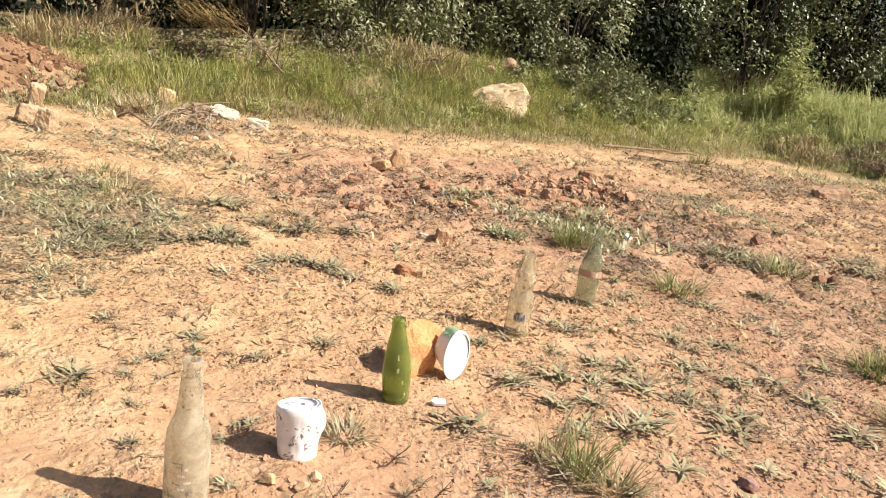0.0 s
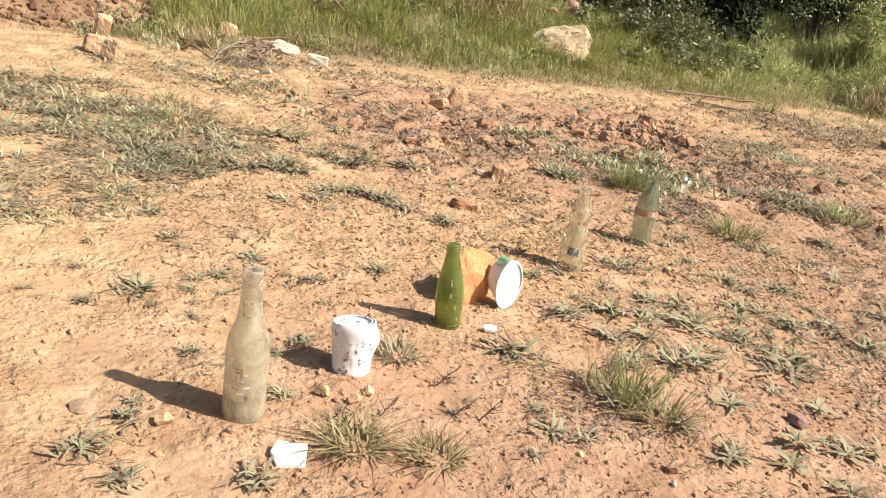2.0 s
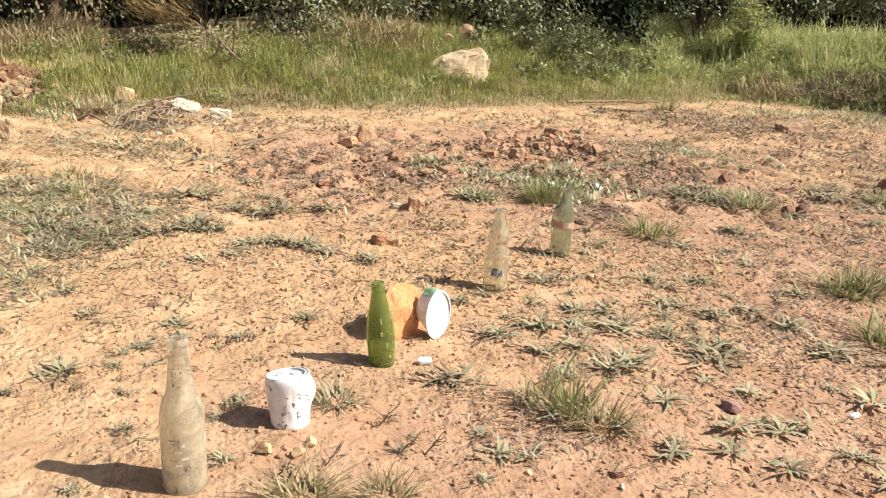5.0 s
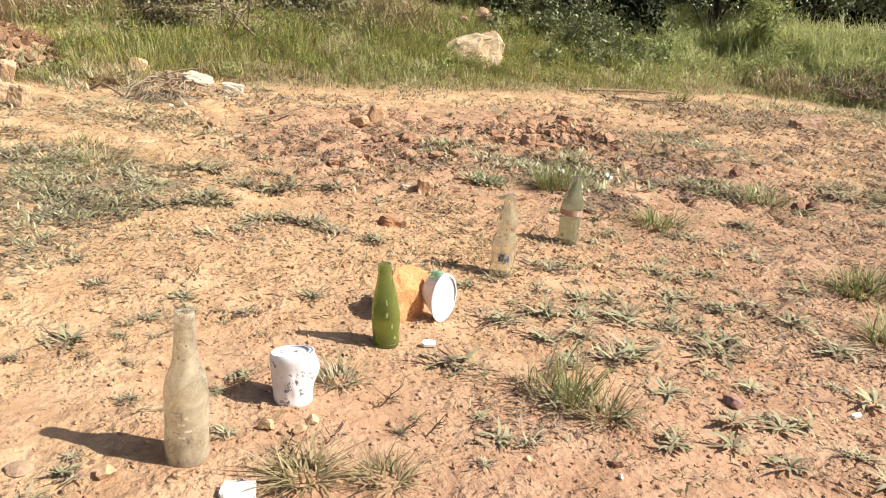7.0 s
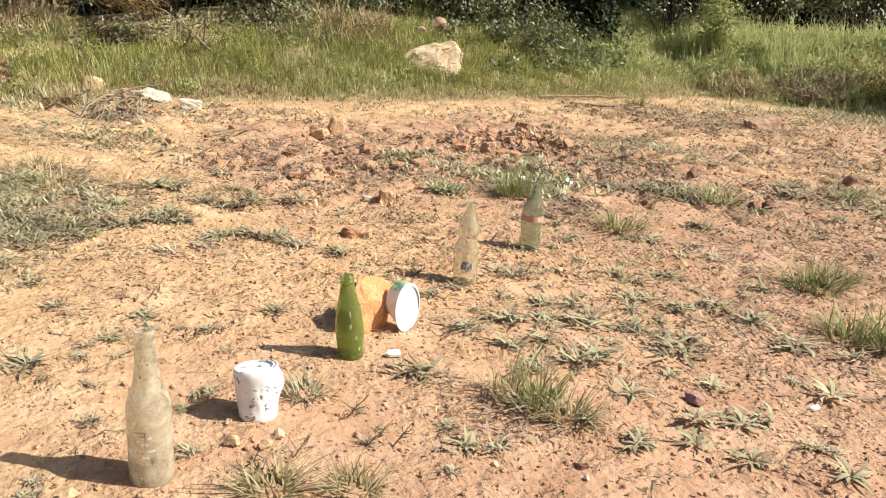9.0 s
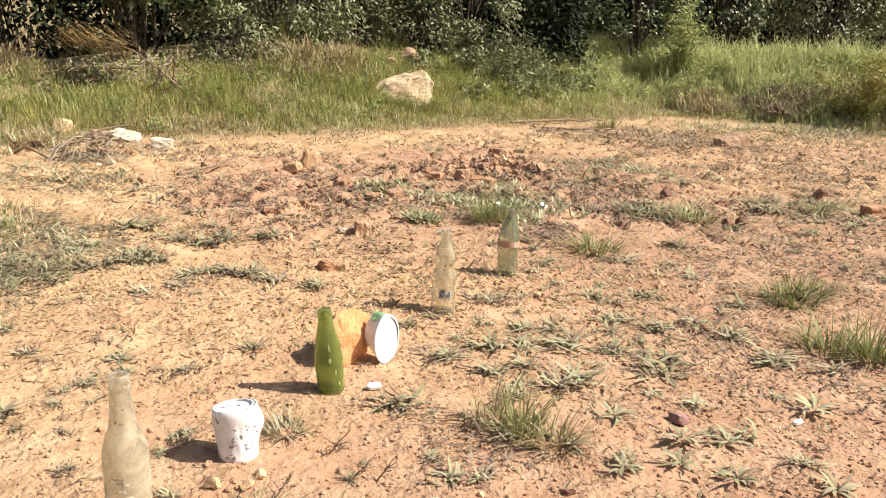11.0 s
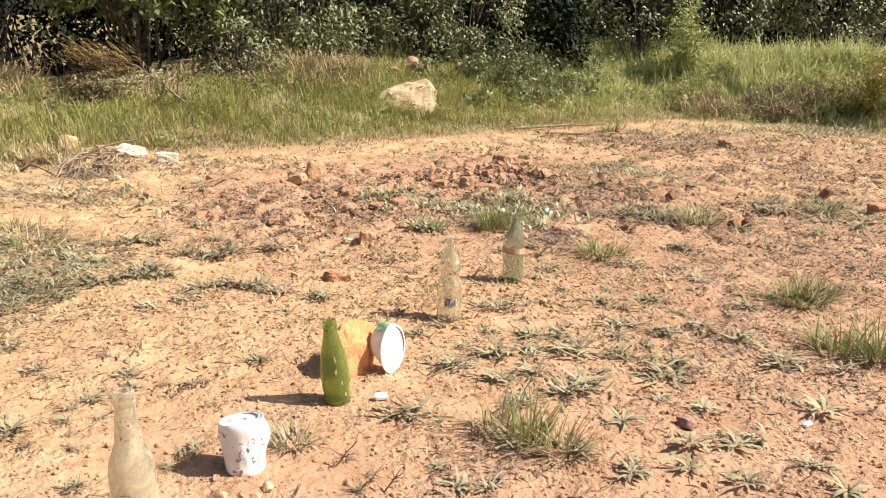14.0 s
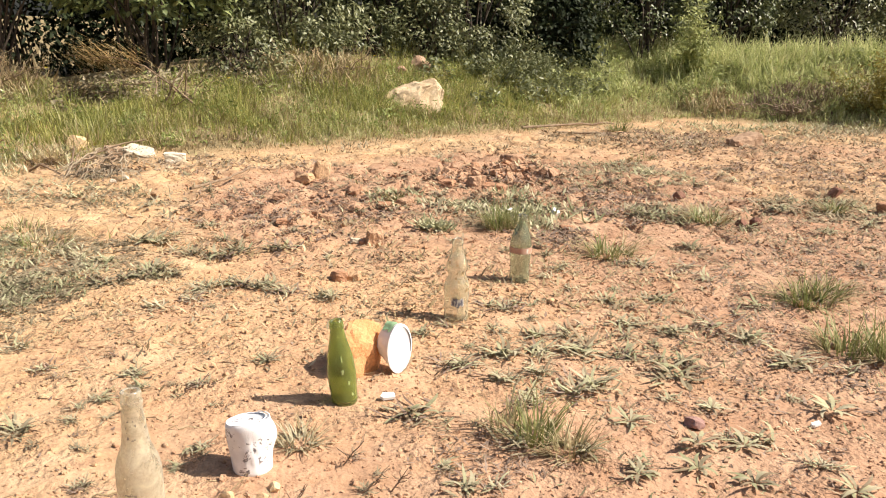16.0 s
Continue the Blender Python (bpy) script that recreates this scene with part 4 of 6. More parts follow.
litter_patch("straw_litter", 6000, 0.7, 3.3, 2.2, 1.3, 0.03, STRAW, "scattered bits of dry straw and stalks", 116, 0.003, (1.2, 1.58), 0.006, 0.42)
litter_patch("dark_litter", 1700, 0.8, 1.9, 1.2, 1.05, 0.011, PURPLE_LITTER, "scattered brown plant crumbs on the soil", 117, 0.0045, (1.15, 1.58), 0.004, 0.46)
litter_patch("dark_litter", 2800, 0.9, 3.5, 2.2, 1.3, 0.026, PURPLE_LITTER, "scattered brown plant crumbs on the soil", 119, 0.005, (1.1, 1.58), 0.006, 0.46)
litter_patch("weed_seedlings", 3600, 1.0, 2.0, 0.85, 0.8, 0.022, ROSETTE, "tiny grey-green seedlings between the weeds", 118, 0.003, (0.8, 1.5), 0.002, 0.55)
litter_patch("weed_seedlings", 4500, 1.6, 3.8, 1.6, 1.2, 0.035, ROSETTE, "tiny grey-green seedlings between the weeds", 120, 0.005, (0.8, 1.5), 0.003, 0.57)


# ---- weeds one by one ----
STRIP = np.array([(2 * k, 2 * k + 1, 2 * k + 3, 2 * k + 2) for k in range(5)])


def rosette(x, y, size, seed, material=None, label="grey-green narrow-leaved weed flat on the soil", leaves=22, star=False):
    """A weed whose narrow leaves sprawl over the soil from one crown. star: few long leaves that arch out singly."""
    r = np.random.default_rng(seed)
    root = thing("weed", x, y, None, label, "weed", "weeds in the soil")
    n = int(leaves * 0.9) + int(r.integers(-2, 5))
    az = r.uniform(0, 2 * np.pi, n)
    ln = size * (0.40 + 0.75 * r.uniform(0, 1, n) ** 1.2)
    base = np.stack([r.normal(0, size * 0.16, n), r.normal(0, size * 0.16, n), r.uniform(0.0, 0.006, n)], 1)
    if star:
        n = 10 + int(r.integers(0, 5))
        az = np.arange(n) * 2 * np.pi / n + r.normal(0, 0.3, n)
        ln = size * r.uniform(0.5, 1.05, n)
        base = np.stack([np.cos(az) * size * 0.06, np.sin(az) * size * 0.06, r.uniform(0.002, 0.008, n)], 1)
        v, f = blades(base, az, ln, size * r.uniform(0.11, 0.18, n), r.uniform(1.0, 1.42, n), r.uniform(0.35, 0.8, n), 6, 0.30, bend=r.normal(0, 0.8, n))
    else:
        v, f = blades(base, az, ln * 0.86, size * r.uniform(0.065, 0.125, n), r.uniform(0.82, 1.45, n), r.uniform(0.1, 0.8, n), 6, 0.30, bend=r.normal(0, 0.9, n))
    for k in range(n):
        # each leaf by itself: six pairs of corners
        part("leaf", mesh_np("leaf", v[k * 12:k * 12 + 12], STRIP, material or (ROSETTE, WITHERED, ROSETTE, PALE_WEED, ROSETTE, PALE_WEED, DUFF)[(k * 3 + seed) % 7]), root)
    m = 6 if star else n + 4
    az = r.uniform(0, 2 * np.pi, m)
    base = np.stack([r.normal(0, size * 0.3, m), r.normal(0, size * 0.3, m), r.uniform(0.0, 0.005, m)], 1)
    v, f = blades(base, az, size * r.uniform(0.2, 0.8, m), size * r.uniform(0.05, 0.13, m), r.uniform(1.1, 1.55, m), r.uniform(-0.3, 0.3, m), 5, bend=r.normal(0, 0.9, m))
    tagged(part("withered_litter", mesh_np("withered_litter", v, f, WITHERED if seed % 3 else PURPLE_LITTER), root, "withered brown leaves at the base"), kind="stuff")
    return root


ROSETTES = [
    (-0.295, 1.551, 0.061), (-0.211, 1.586, 0.030), (-0.152, 1.138, 0.040), (0.036, 1.269, 0.032), (-0.150, 1.806, 0.049), (-0.012, 1.750, 0.038), (-0.188, 1.689, 0.041),
    (0.108, 1.869, 0.050), (-0.357, 1.462, 0.038), (-0.129, 1.358, 0.029), (0.032, 1.464, 0.040), (0.397, 1.580, 0.059), (0.443, 1.378, 0.034), (0.459, 1.300, 0.050),
    (0.523, 1.795, 0.049), (0.619, 1.861, 0.057), (0.731, 1.974, 0.047), (0.726, 1.635, 0.052), (0.774, 1.669, 0.053), (0.797, 1.506, 0.054), (0.689, 1.394, 0.044)]
ROSETTES_EAST = [
    (0.969, 1.721, 0.062), (0.749, 1.313, 0.048), (0.892, 1.417, 0.059), (0.971, 1.408, 0.049), (0.853, 1.326, 0.058), (0.932, 1.284, 0.057), (0.981, 1.566, 0.052),
    (1.060, 1.975, 0.049), (1.173, 2.016, 0.059), (1.224, 1.938, 0.057), (1.255, 1.774, 0.061), (1.209, 1.534, 0.067), (0.981, 2.231, 0.054), (1.109, 2.247, 0.055),
    (1.192, 2.572, 0.054), (1.424, 2.785, 0.059), (0.969, 2.042, 0.050), (0.430, 1.222, 0.028), (0.813, 1.870, 0.065), (1.086, 1.247, 0.052), (1.366, 2.173, 0.048)]
ROSETTES_REST = [
    (-0.128, 1.736, 0.040), (0.003, 1.411, 0.030), (0.622, 1.593, 0.036), (0.674, 1.748, 0.040), (0.230, 2.294, 0.042), (0.085, 2.822, 0.074), (2.059, 3.405, 0.087),
    (-0.214, 1.640, 0.028), (-0.339, 1.834, 0.045), (-0.175, 1.050, 0.050), (0.056, 1.043, 0.046), (-0.155, 1.180, 0.025), (-0.098, 0.999, 0.040), (0.60, 1.72, 0.04),
    ]
ROSETTES_NORTH = [
    (-0.27, 2.56, 0.075), (-0.31, 2.50, 0.05), (-0.25, 2.60, 0.06), (-0.08, 2.73, 0.075), (-0.05, 2.78, 0.06), (-0.36, 2.93, 0.08), (-0.12, 2.95, 0.045), (-0.10, 2.38, 0.06), (-0.05, 2.42, 0.05), (0.00, 2.41, 0.055),
    (0.07, 2.39, 0.06), (0.10, 2.35, 0.045), (0.13, 2.33, 0.05), (-0.19, 2.24, 0.045), (0.24, 2.28, 0.045), (0.90, 1.86, 0.045), (1.02, 1.80, 0.04), (0.70, 1.86, 0.045), (1.33, 2.42, 0.05), (-0.42, 1.95, 0.05), (0.46, 2.0, 0.03), (0.69, 2.17, 0.04)]
for k, (x, y, s) in enumerate(ROSETTES + ROSETTES_EAST + ROSETTES_REST + ROSETTES_NORTH):
    rosette(x, y, s * (0.95 if x < 0.35 and y < 2.2 else 0.95 if y < 1.58 else 1.38 if y < 2.2 else 1.2), 400 + k, star=y < 1.58 and x > 0.6)
# close clusters of them beyond the tin
for k, (cx, cy, n, wide) in enumerate([(-0.25, 2.56, 4, 0.07), (-0.08, 2.76, 4, 0.09), (-0.37, 2.94, 3, 0.09), (0.0, 2.42, 3, 0.11), (0.98, 2.75, 3, 0.1)]):
    for q in range(n):
        rosette(cx + float(rng.normal(0, wide)), cy + float(rng.normal(0, wide * 0.7)), float(rng.uniform(0.035, 0.062)), 1700 + 10 * k + q, None, "grey-green weed in a cluster on the soil", 18)
# more of them where the weeds stand thick
for k in range(56):
    x, y = rng.uniform(0.5, 1.45), rng.uniform(1.3, 2.6)
    rosette(float(x), float(y), float(rng.uniform(0.026, 0.062)), 500 + k, None, "small grey-green weed flat on the soil", 13)
# tiny ones on the barer soil
for k in range(60):
    x, y = rng.uniform(-0.55, 0.55), rng.uniform(1.3, 2.6)
    if min(math.hypot(x - sx, y - sy) for sx, sy in STANDS) > 0.09:
        rosette(float(x), float(y), float(rng.uniform(0.016, 0.032)), 1600 + k, (WITHERED, None, DUFF)[k % 3], "tiny withered weed on the bare soil", 9)
# smaller ones further back
for k in range(80):
    x, y = rng.uniform(-0.9, 2.8), rng.uniform(2.3, 4.9)
    if y < edge_y(x) - 0.3:
        rosette(float(x), float(y), float(rng.uniform(0.03, 0.07)), 600 + k, WITHERED if k % 3 == 0 else None, "small withered weed in the dry soil")


def tuft(x, y, size, seed, tall=1.0, count=90, material=None, label="green grass tuft growing out of the bare soil", name="grass_tuft", sprawl=0.8):
    r = np.random.default_rng(seed)
    root = thing(name, x, y, None, label, "grass tuft", "grass tufts in the clearing")
    n = count
    az = r.uniform(0, 2 * np.pi, n)
    q = np.sqrt(r.uniform(0, 1, n)) * size * 0.45
    base = np.stack([np.cos(az) * q, np.sin(az) * q, np.full(n, -0.002)], 1)
    az2 = az + r.normal(0, 0.7, n)
    v, f = blades(base, az2, size * tall * r.uniform(0.4, 1.25, n), 0.0024 * r.uniform(0.7, 1.5, n) * (1 + size * 6), r.uniform(0.05, sprawl, n), r.uniform(0.2, 1.1 + 0.5 * sprawl, n), 5, belly=0, bend=r.normal(0, 0.25 + 0.45 * sprawl, n))
    part("fresh_growth", mesh_np("fresh_growth", v, f, material or TUFT), root)
    m = int(n * (0.4 if material is None else 0.8))
    az = r.uniform(0, 2 * np.pi, m)
    base = np.stack([np.cos(az) * size * 0.35, np.sin(az) * size * 0.35, np.full(m, 0.0)], 1)
    v, f = blades(base, az + r.normal(0, 0.4, m), size * r.uniform(0.4, 1.2, m), 0.0022 * r.uniform(0.7, 1.4, m) * (1 + size * 6), r.uniform(0.9, 1.4, m), r.uniform(0.0, 0.5, m), 4, belly=0)
    part("dry_growth", mesh_np("dry_growth", v, f, STRAW), root, "dry straw-coloured blades at the base")
    return root


tuft(-0.05, 6.88, 0.15, 707, 2.0, 130, GRASS, "tall bright grass tuft before the hedge", sprawl=0.6)
tuft(0.16, 7.02, 0.13, 708, 1.8, 110, GRASS, "tall bright grass tuft before the hedge", sprawl=0.6)
tuft(0.607, 1.455, 0.078, 701, 1.2, 95, label="upright green grass tuft with dry straw round it")
tuft(0.562, 1.505, 0.058, 705, 2.4, 34, TUFT_DRY, "thin tall grass stalks beside a green tuft")
tuft(0.655, 1.405, 0.075, 706, 0.95, 75, TUFT_DRY, "half-dry sprawling grass beside a green tuft", sprawl=1.2)
tuft(0.163, 1.165, 0.080, 702, 0.9, 100, TUFT_DRY, "half-dry grass tuft spreading over the soil", sprawl=1.5)
tuft(0.285, 1.170, 0.068, 703, 0.8, 75, TUFT_DRY, "half-dry grass tuft spreading over the soil", sprawl=1.55)
tuft(0.195, 1.480, 0.065, 704, 0.8, 90, PALE_WEED, "dry grass growing beside the dented white can", sprawl=1.5)
for k, (x, y, s, h) in enumerate([
        (1.13, 2.71, 0.135, 0.6), (1.670, 3.2, 0.13, 0.6), (1.532, 2.22, 0.12, 0.8), (1.43, 1.85, 0.12, 0.9), (1.50, 1.80, 0.10, 1.3), (1.62, 2.28, 0.1, 0.7), (0.832, 3.08, 0.10, 1.1),
        (0.89, 3.12, 0.10, 1.15), (-0.662, 2.88, 0.13, 0.45), (-0.50, 2.98, 0.1, 0.45), (-0.80, 3.1, 0.12, 0.5), (-0.234, 2.53, 0.05, 0.5), (2.228, 6.1, 0.13, 0.8), (0.486, 3.545, 0.08, 0.6), (1.946, 4.74, 0.12, 0.7), (-0.333, 2.94, 0.06, 0.5), (2.27, 3.36, 0.09, 0.6), (0.60, 6.23, 0.13, 0.8), (0.76, 6.21, 0.12, 0.7), (0.92, 6.24, 0.13, 0.8), (0.50, 6.36, 0.13, 0.9)]):
    tuft(x, y, s * (1.15 if h < 0.85 else 1.0), 720 + k, h * (0.85 if h < 0.85 else 1.0), 45 if k in (9, 10) else 105, ROSETTE if k in (11, 15) else TUFT, sprawl=1.25 if h < 0.85 else 0.8)


# ---- stones ----
def stone(name, x, y, half, material, label, seed, flat=1.0, turn=None, sink=0.25, cuts=8, detail=3, group="loose stones", category="stone", tilt=0.0):
    z = ground_z(x, y)
    dims = (half, half * (0.7 + 0.25 * ((seed * 37) % 10) / 10), half * 0.72 * flat)
    ob = new(name, rock_mesh(name, dims, material, seed, cuts, detail))
    ob.matrix_basis = pose(x, y, z + dims[2] * (0.75 - sink), tilt, 0, (seed * 71) % 360 if turn is None else turn)
    return tagged(ob, label, category, group)


for k, (x, y, h, mat, text) in enumerate([
        (0.098, 1.295, 0.0155, YELLOW_STONE, "smooth yellow pebble on the soil"), (0.148, 1.292, 0.0155, PALE_CLOD, "smooth yellow pebble on the soil"),
        (0.165, 1.325, 0.013, YELLOW_STONE, "smooth yellow pebble on the soil"), (-0.099, 1.142, 0.016, PALE_CLOD, "rounded orange clod of earth"),
        (0.915, 1.495, 0.022, PINK_STONE, "rounded purple-brown stone on soil"), (0.639, 1.25, 0.012, DARK_STONE, "small dark red stone on soil"),
        (0.822, 2.240, 0.015, YELLOW_STONE, "pale yellow stone on the soil"),
        (1.771, 3.125, 0.032, DARK_STONE, "dark red-brown broken stone on soil"),
        (1.833, 3.14, 0.028, DARK_STONE, "dark red-brown broken stone on soil"),
        (0.638, 1.214, 0.006, WHITE_STONE, "tiny white pebble on soil"), (0.504, 1.26, 0.0075, YELLOW_STONE, "small pale pebble on soil"),
        (-0.216, 1.145, 0.022, BROWN_STONE, "flat brown stone in the soil"), (2.77, 5.30, 0.03, CLOD, "rough lump of red earth"), (1.701, 3.58, 0.03, DARK_STONE, "dark red-brown broken stone on soil"),
        (1.177, 2.025, 0.010, PINK_STONE, "small purple-brown stone on soil"), (2.458, 3.668, 0.036, DARK_STONE, "dark red-brown broken stone on soil")]):
    stone("stone", x, y, h, mat, text, 200 + k, 0.40 if "flat" in text else 1.0, sink=0.2)
for k, (x, y, h, mat, text) in enumerate([
        (-1.09, 4.82, 0.085, YELLOW_STONE, "rounded cream stone in the grass edge"),
        (-0.461, 3.66, 0.035, PALE_CLOD, "broken clod of orange earth"),
        (-0.715, 3.95, 0.024, WHITE_STONE, "small whitish stone on soil"), (-0.664, 3.99, 0.02, WHITE_STONE, "small whitish stone on soil"),
        (-2.2, 7.05, 0.15, CREAM_STONE, "cream stone half hidden under dry brush")]):
    stone("stone", x, y, h, mat, text, 260 + k, 0.9, sink=0.15, cuts=7, detail=3)
stone("boulder", 0.925, 7.18, 0.10, BROWN_STONE, "reddish-brown boulder under the shrubs", 305, 1.2, 40, 0.0, 8, 3, "boulders in the bank", "boulder")
stone("boulder", 0.735, 6.94, 0.07, BROWN_STONE, "grey-brown stone in the grass behind the boulder", 306, 1.1, 70, 0.0, 8, 3, "boulders in the bank", "boulder")
stone("rock", 0.318, 1.822, 0.084, ORANGE_STONE, "rounded orange sandstone rock behind the green bottle", 313, 1.36, 65, 0.2, 11, 4, "", "rock", -16)


def block(x, y, half, material, label, seed, turn=0.0, tilt=(0.0, 0.0), sink=0.12, name="stone_block", group="broken blocks", category="stone", slope=0.0, cuts=7):
    """A broken block: a box with uneven corners and worn edges. half: half lengths; slope: how far its top falls to one end."""
    r = np.random.default_rng(seed)
    bm = bmesh.new()
    bmesh.ops.create_cube(bm, size=2.0)
    bmesh.ops.subdivide_edges(bm, edges=bm.edges[:], cuts=cuts, use_grid_fill=True)
    jit = r.uniform(-0.22, 0.22, (2, 2, 2, 3))
    for v in bm.verts:
        c = np.array(v.co)
        c = c / (np.abs(c) ** 9).sum() ** (1 / 9)
        u = (c + 1) / 2
        off = np.zeros(3)
        for a in (0, 1):
            for b in (0, 1):
                for d in (0, 1):
                    off += jit[a, b, d] * (u[0] if a else 1 - u[0]) * (u[1] if b else 1 - u[1]) * (u[2] if d else 1 - u[2])
        c = c + off
        q = Vector(c) * 1.9 + Vector((seed, 0, 0))
        c = c + np.array(noise.noise_vector(q)) * 0.13 + np.array(noise.noise_vector(q * 3.3)) * 0.08 + np.array(noise.noise_vector(q * 9.0)) * 0.03
        c[2] -= slope * (1 - u[0]) * u[2]
        v.co = Vector(c * np.array(half))
    me = bpy.data.meshes.new(name)
    bm.to_mesh(me)
    bm.free()
    me.materials.append(material)
    ob = new(name, me)
    ob.matrix_basis = pose(x, y, ground_z(x, y) + half[2] * (1 - 2 * sink), tilt[0], tilt[1], turn)
    return tagged(ob, label, category, group)


block(-1.505, 4.18, (0.034, 0.03, 0.055), BLOCK_STONE, "pale angular block against the earth mound", 1, 20, (8, 10))
block(-1.375, 3.81, (0.042, 0.034, 0.036), BLOCK_STONE, "pale angular block on the soil", 2, 35, (0, 12))
block(-1.255, 3.71, (0.034, 0.034, 0.046), BLOCK_STONE, "pale angular block on the soil", 3, -10, (-8, 6))
block(-0.556, 4.56, (0.050, 0.03, 0.030), WHITE_STONE, "whitish angular stone at the grass edge", 4, 10, (0, 4))
block(-0.775, 4.74, (0.075, 0.05, 0.022), WHITE_STONE, "whitish broken slab beside dry roots", 5, -12, (16, 12), 0.0)
block(-0.875, 4.66, (0.038, 0.035, 0.040), BROWN_STONE, "brown broken stone behind dry roots", 6, 30)
block(0.185, 4.15, (0.036, 0.022, 0.048), PALE_CLOD, "upright angular clod of orange earth", 7, 15, (0, 10), group="loose stones")
block(0.108, 4.07, (0.040, 0.035, 0.022), PALE_CLOD, "broken clod of orange earth", 8, -20, (0, -14), group="loose stones")
CLOD_LABEL = "upright broken slab of red earth"
NEAR_CLODS = [(0.262, 2.462, 0.02, 0.03, 0.026, 25, 18), (0.3, 2.47, 0.028, 0.022, 0.017, -15, -8), (0.38, 2.88, 0.032, 0.022, 0.046, 10, 14),
         (0.345, 2.89, 0.02, 0.02, 0.014, 40, 0), (0.18, 3.34, 0.016, 0.032, 0.038, 20, 12), (0.215, 3.3, 0.03, 0.024, 0.018, -10, 6),
         (0.455, 3.44, 0.05, 0.035, 0.038, 10, 10), (0.53, 3.46, 0.036, 0.03, 0.026, 50, 0)]
FAR_CLODS = [(0.88, 3.93, 0.04, 0.045, 0.055, 15, 12), (0.96, 3.9, 0.055, 0.04, 0.035, -20, 5), (1.12, 4.31, 0.05, 0.05, 0.045, 20, 8),
         (0.5, 2.465, 0.026, 0.016, 0.009, 5, 4), (0.76, 4.02, 0.05, 0.04, 0.03, 70, 8), (0.62, 3.8, 0.035, 0.03, 0.026, 30, -8),
         (-0.285, 4.08, 0.016, 0.03, 0.035, 30, 15), (1.07, 3.05, 0.024, 0.02, 0.018, 10, 5), (0.02, 3.62, 0.03, 0.025, 0.02, 0, 8),
         (0.33, 3.7, 0.035, 0.025, 0.024, 60, -10), (0.06, 3.15, 0.022, 0.016, 0.014, 15, 8)]
for k, (x, y, a, b2, h, turn, tip) in enumerate(NEAR_CLODS + FAR_CLODS):
    block(x, y, (a * 0.85, b2 * 0.85, min(h, a * 1.5) * 0.72), SOIL if k % 3 else CLOD, CLOD_LABEL if h > a else "broken lump of crusted red earth", 40 + k, turn, (0, tip), 0.2, "clod", "earth clods", "earth clod", 0.5, 5)
block(2.83, 5.38, (0.105, 0.06, 0.062), BROWN_STONE, "angular reddish-brown stone near grass", 72, 12, (0, 6), 0.12, slope=1.0)
block(2.535, 3.37, (0.05, 0.032, 0.028), CLOD, "brown broken brick lying on the soil", 71, 8, (0, 0), 0.12)
block(0.322, 2.896, (0.020, 0.012, 0.008), WHITE_STONE, "small whitish stone beside an earth slab", 70, 10, (0, 6), 0.1)


def wedge_boulder(x, y, material, label, seed):
    """A boulder with a broad sloping top that falls to one end, and a steep broken face at the other."""
    bm = bmesh.new()
    low, high = -0.05, 0.178
    for px, py, pz in ((-0.24, -0.08, low), (-0.08, -0.17, low), (0.17, -0.14, low), (0.20, 0.12, low), (-0.20, 0.14, low), (-0.20, -0.03, 0.05),
                       (-0.08, -0.09, 0.105), (0.14, -0.09, high), (0.16, 0.08, high + 0.03), (-0.06, 0.10, 0.145), (0.19, -0.09, 0.10)):
        bm.verts.new((px, py, pz))
    bmesh.ops.convex_hull(bm, input=bm.verts[:])
    bmesh.ops.triangulate(bm, faces=bm.faces[:])
    bmesh.ops.subdivide_edges(bm, edges=bm.edges[:], cuts=9, use_grid_fill=True)
    for v in bm.verts:
        q = v.co * 9.0 + Vector((seed, 0, 0))
        v.co += noise.noise_vector(q) * 0.020 + noise.noise_vector(q * 2.7) * 0.010 + noise.noise_vector(q * 7) * 0.005
    me = bpy.data.meshes.new("boulder")
    bm.to_mesh(me)
    bm.free()
    me.materials.append(material)
    ob = new("boulder", me)
    ob.matrix_basis = pose(x, y, ground_z(x, y), 0, 0, 4) @ Matrix.Diagonal((1.12, 1.0, 0.88, 1))
    return tagged(ob, label, "boulder", "boulders in the bank")


wedge_boulder(0.785, 6.44, CREAM_STONE, "large cream boulder with a sloping cracked top in grass", 15)


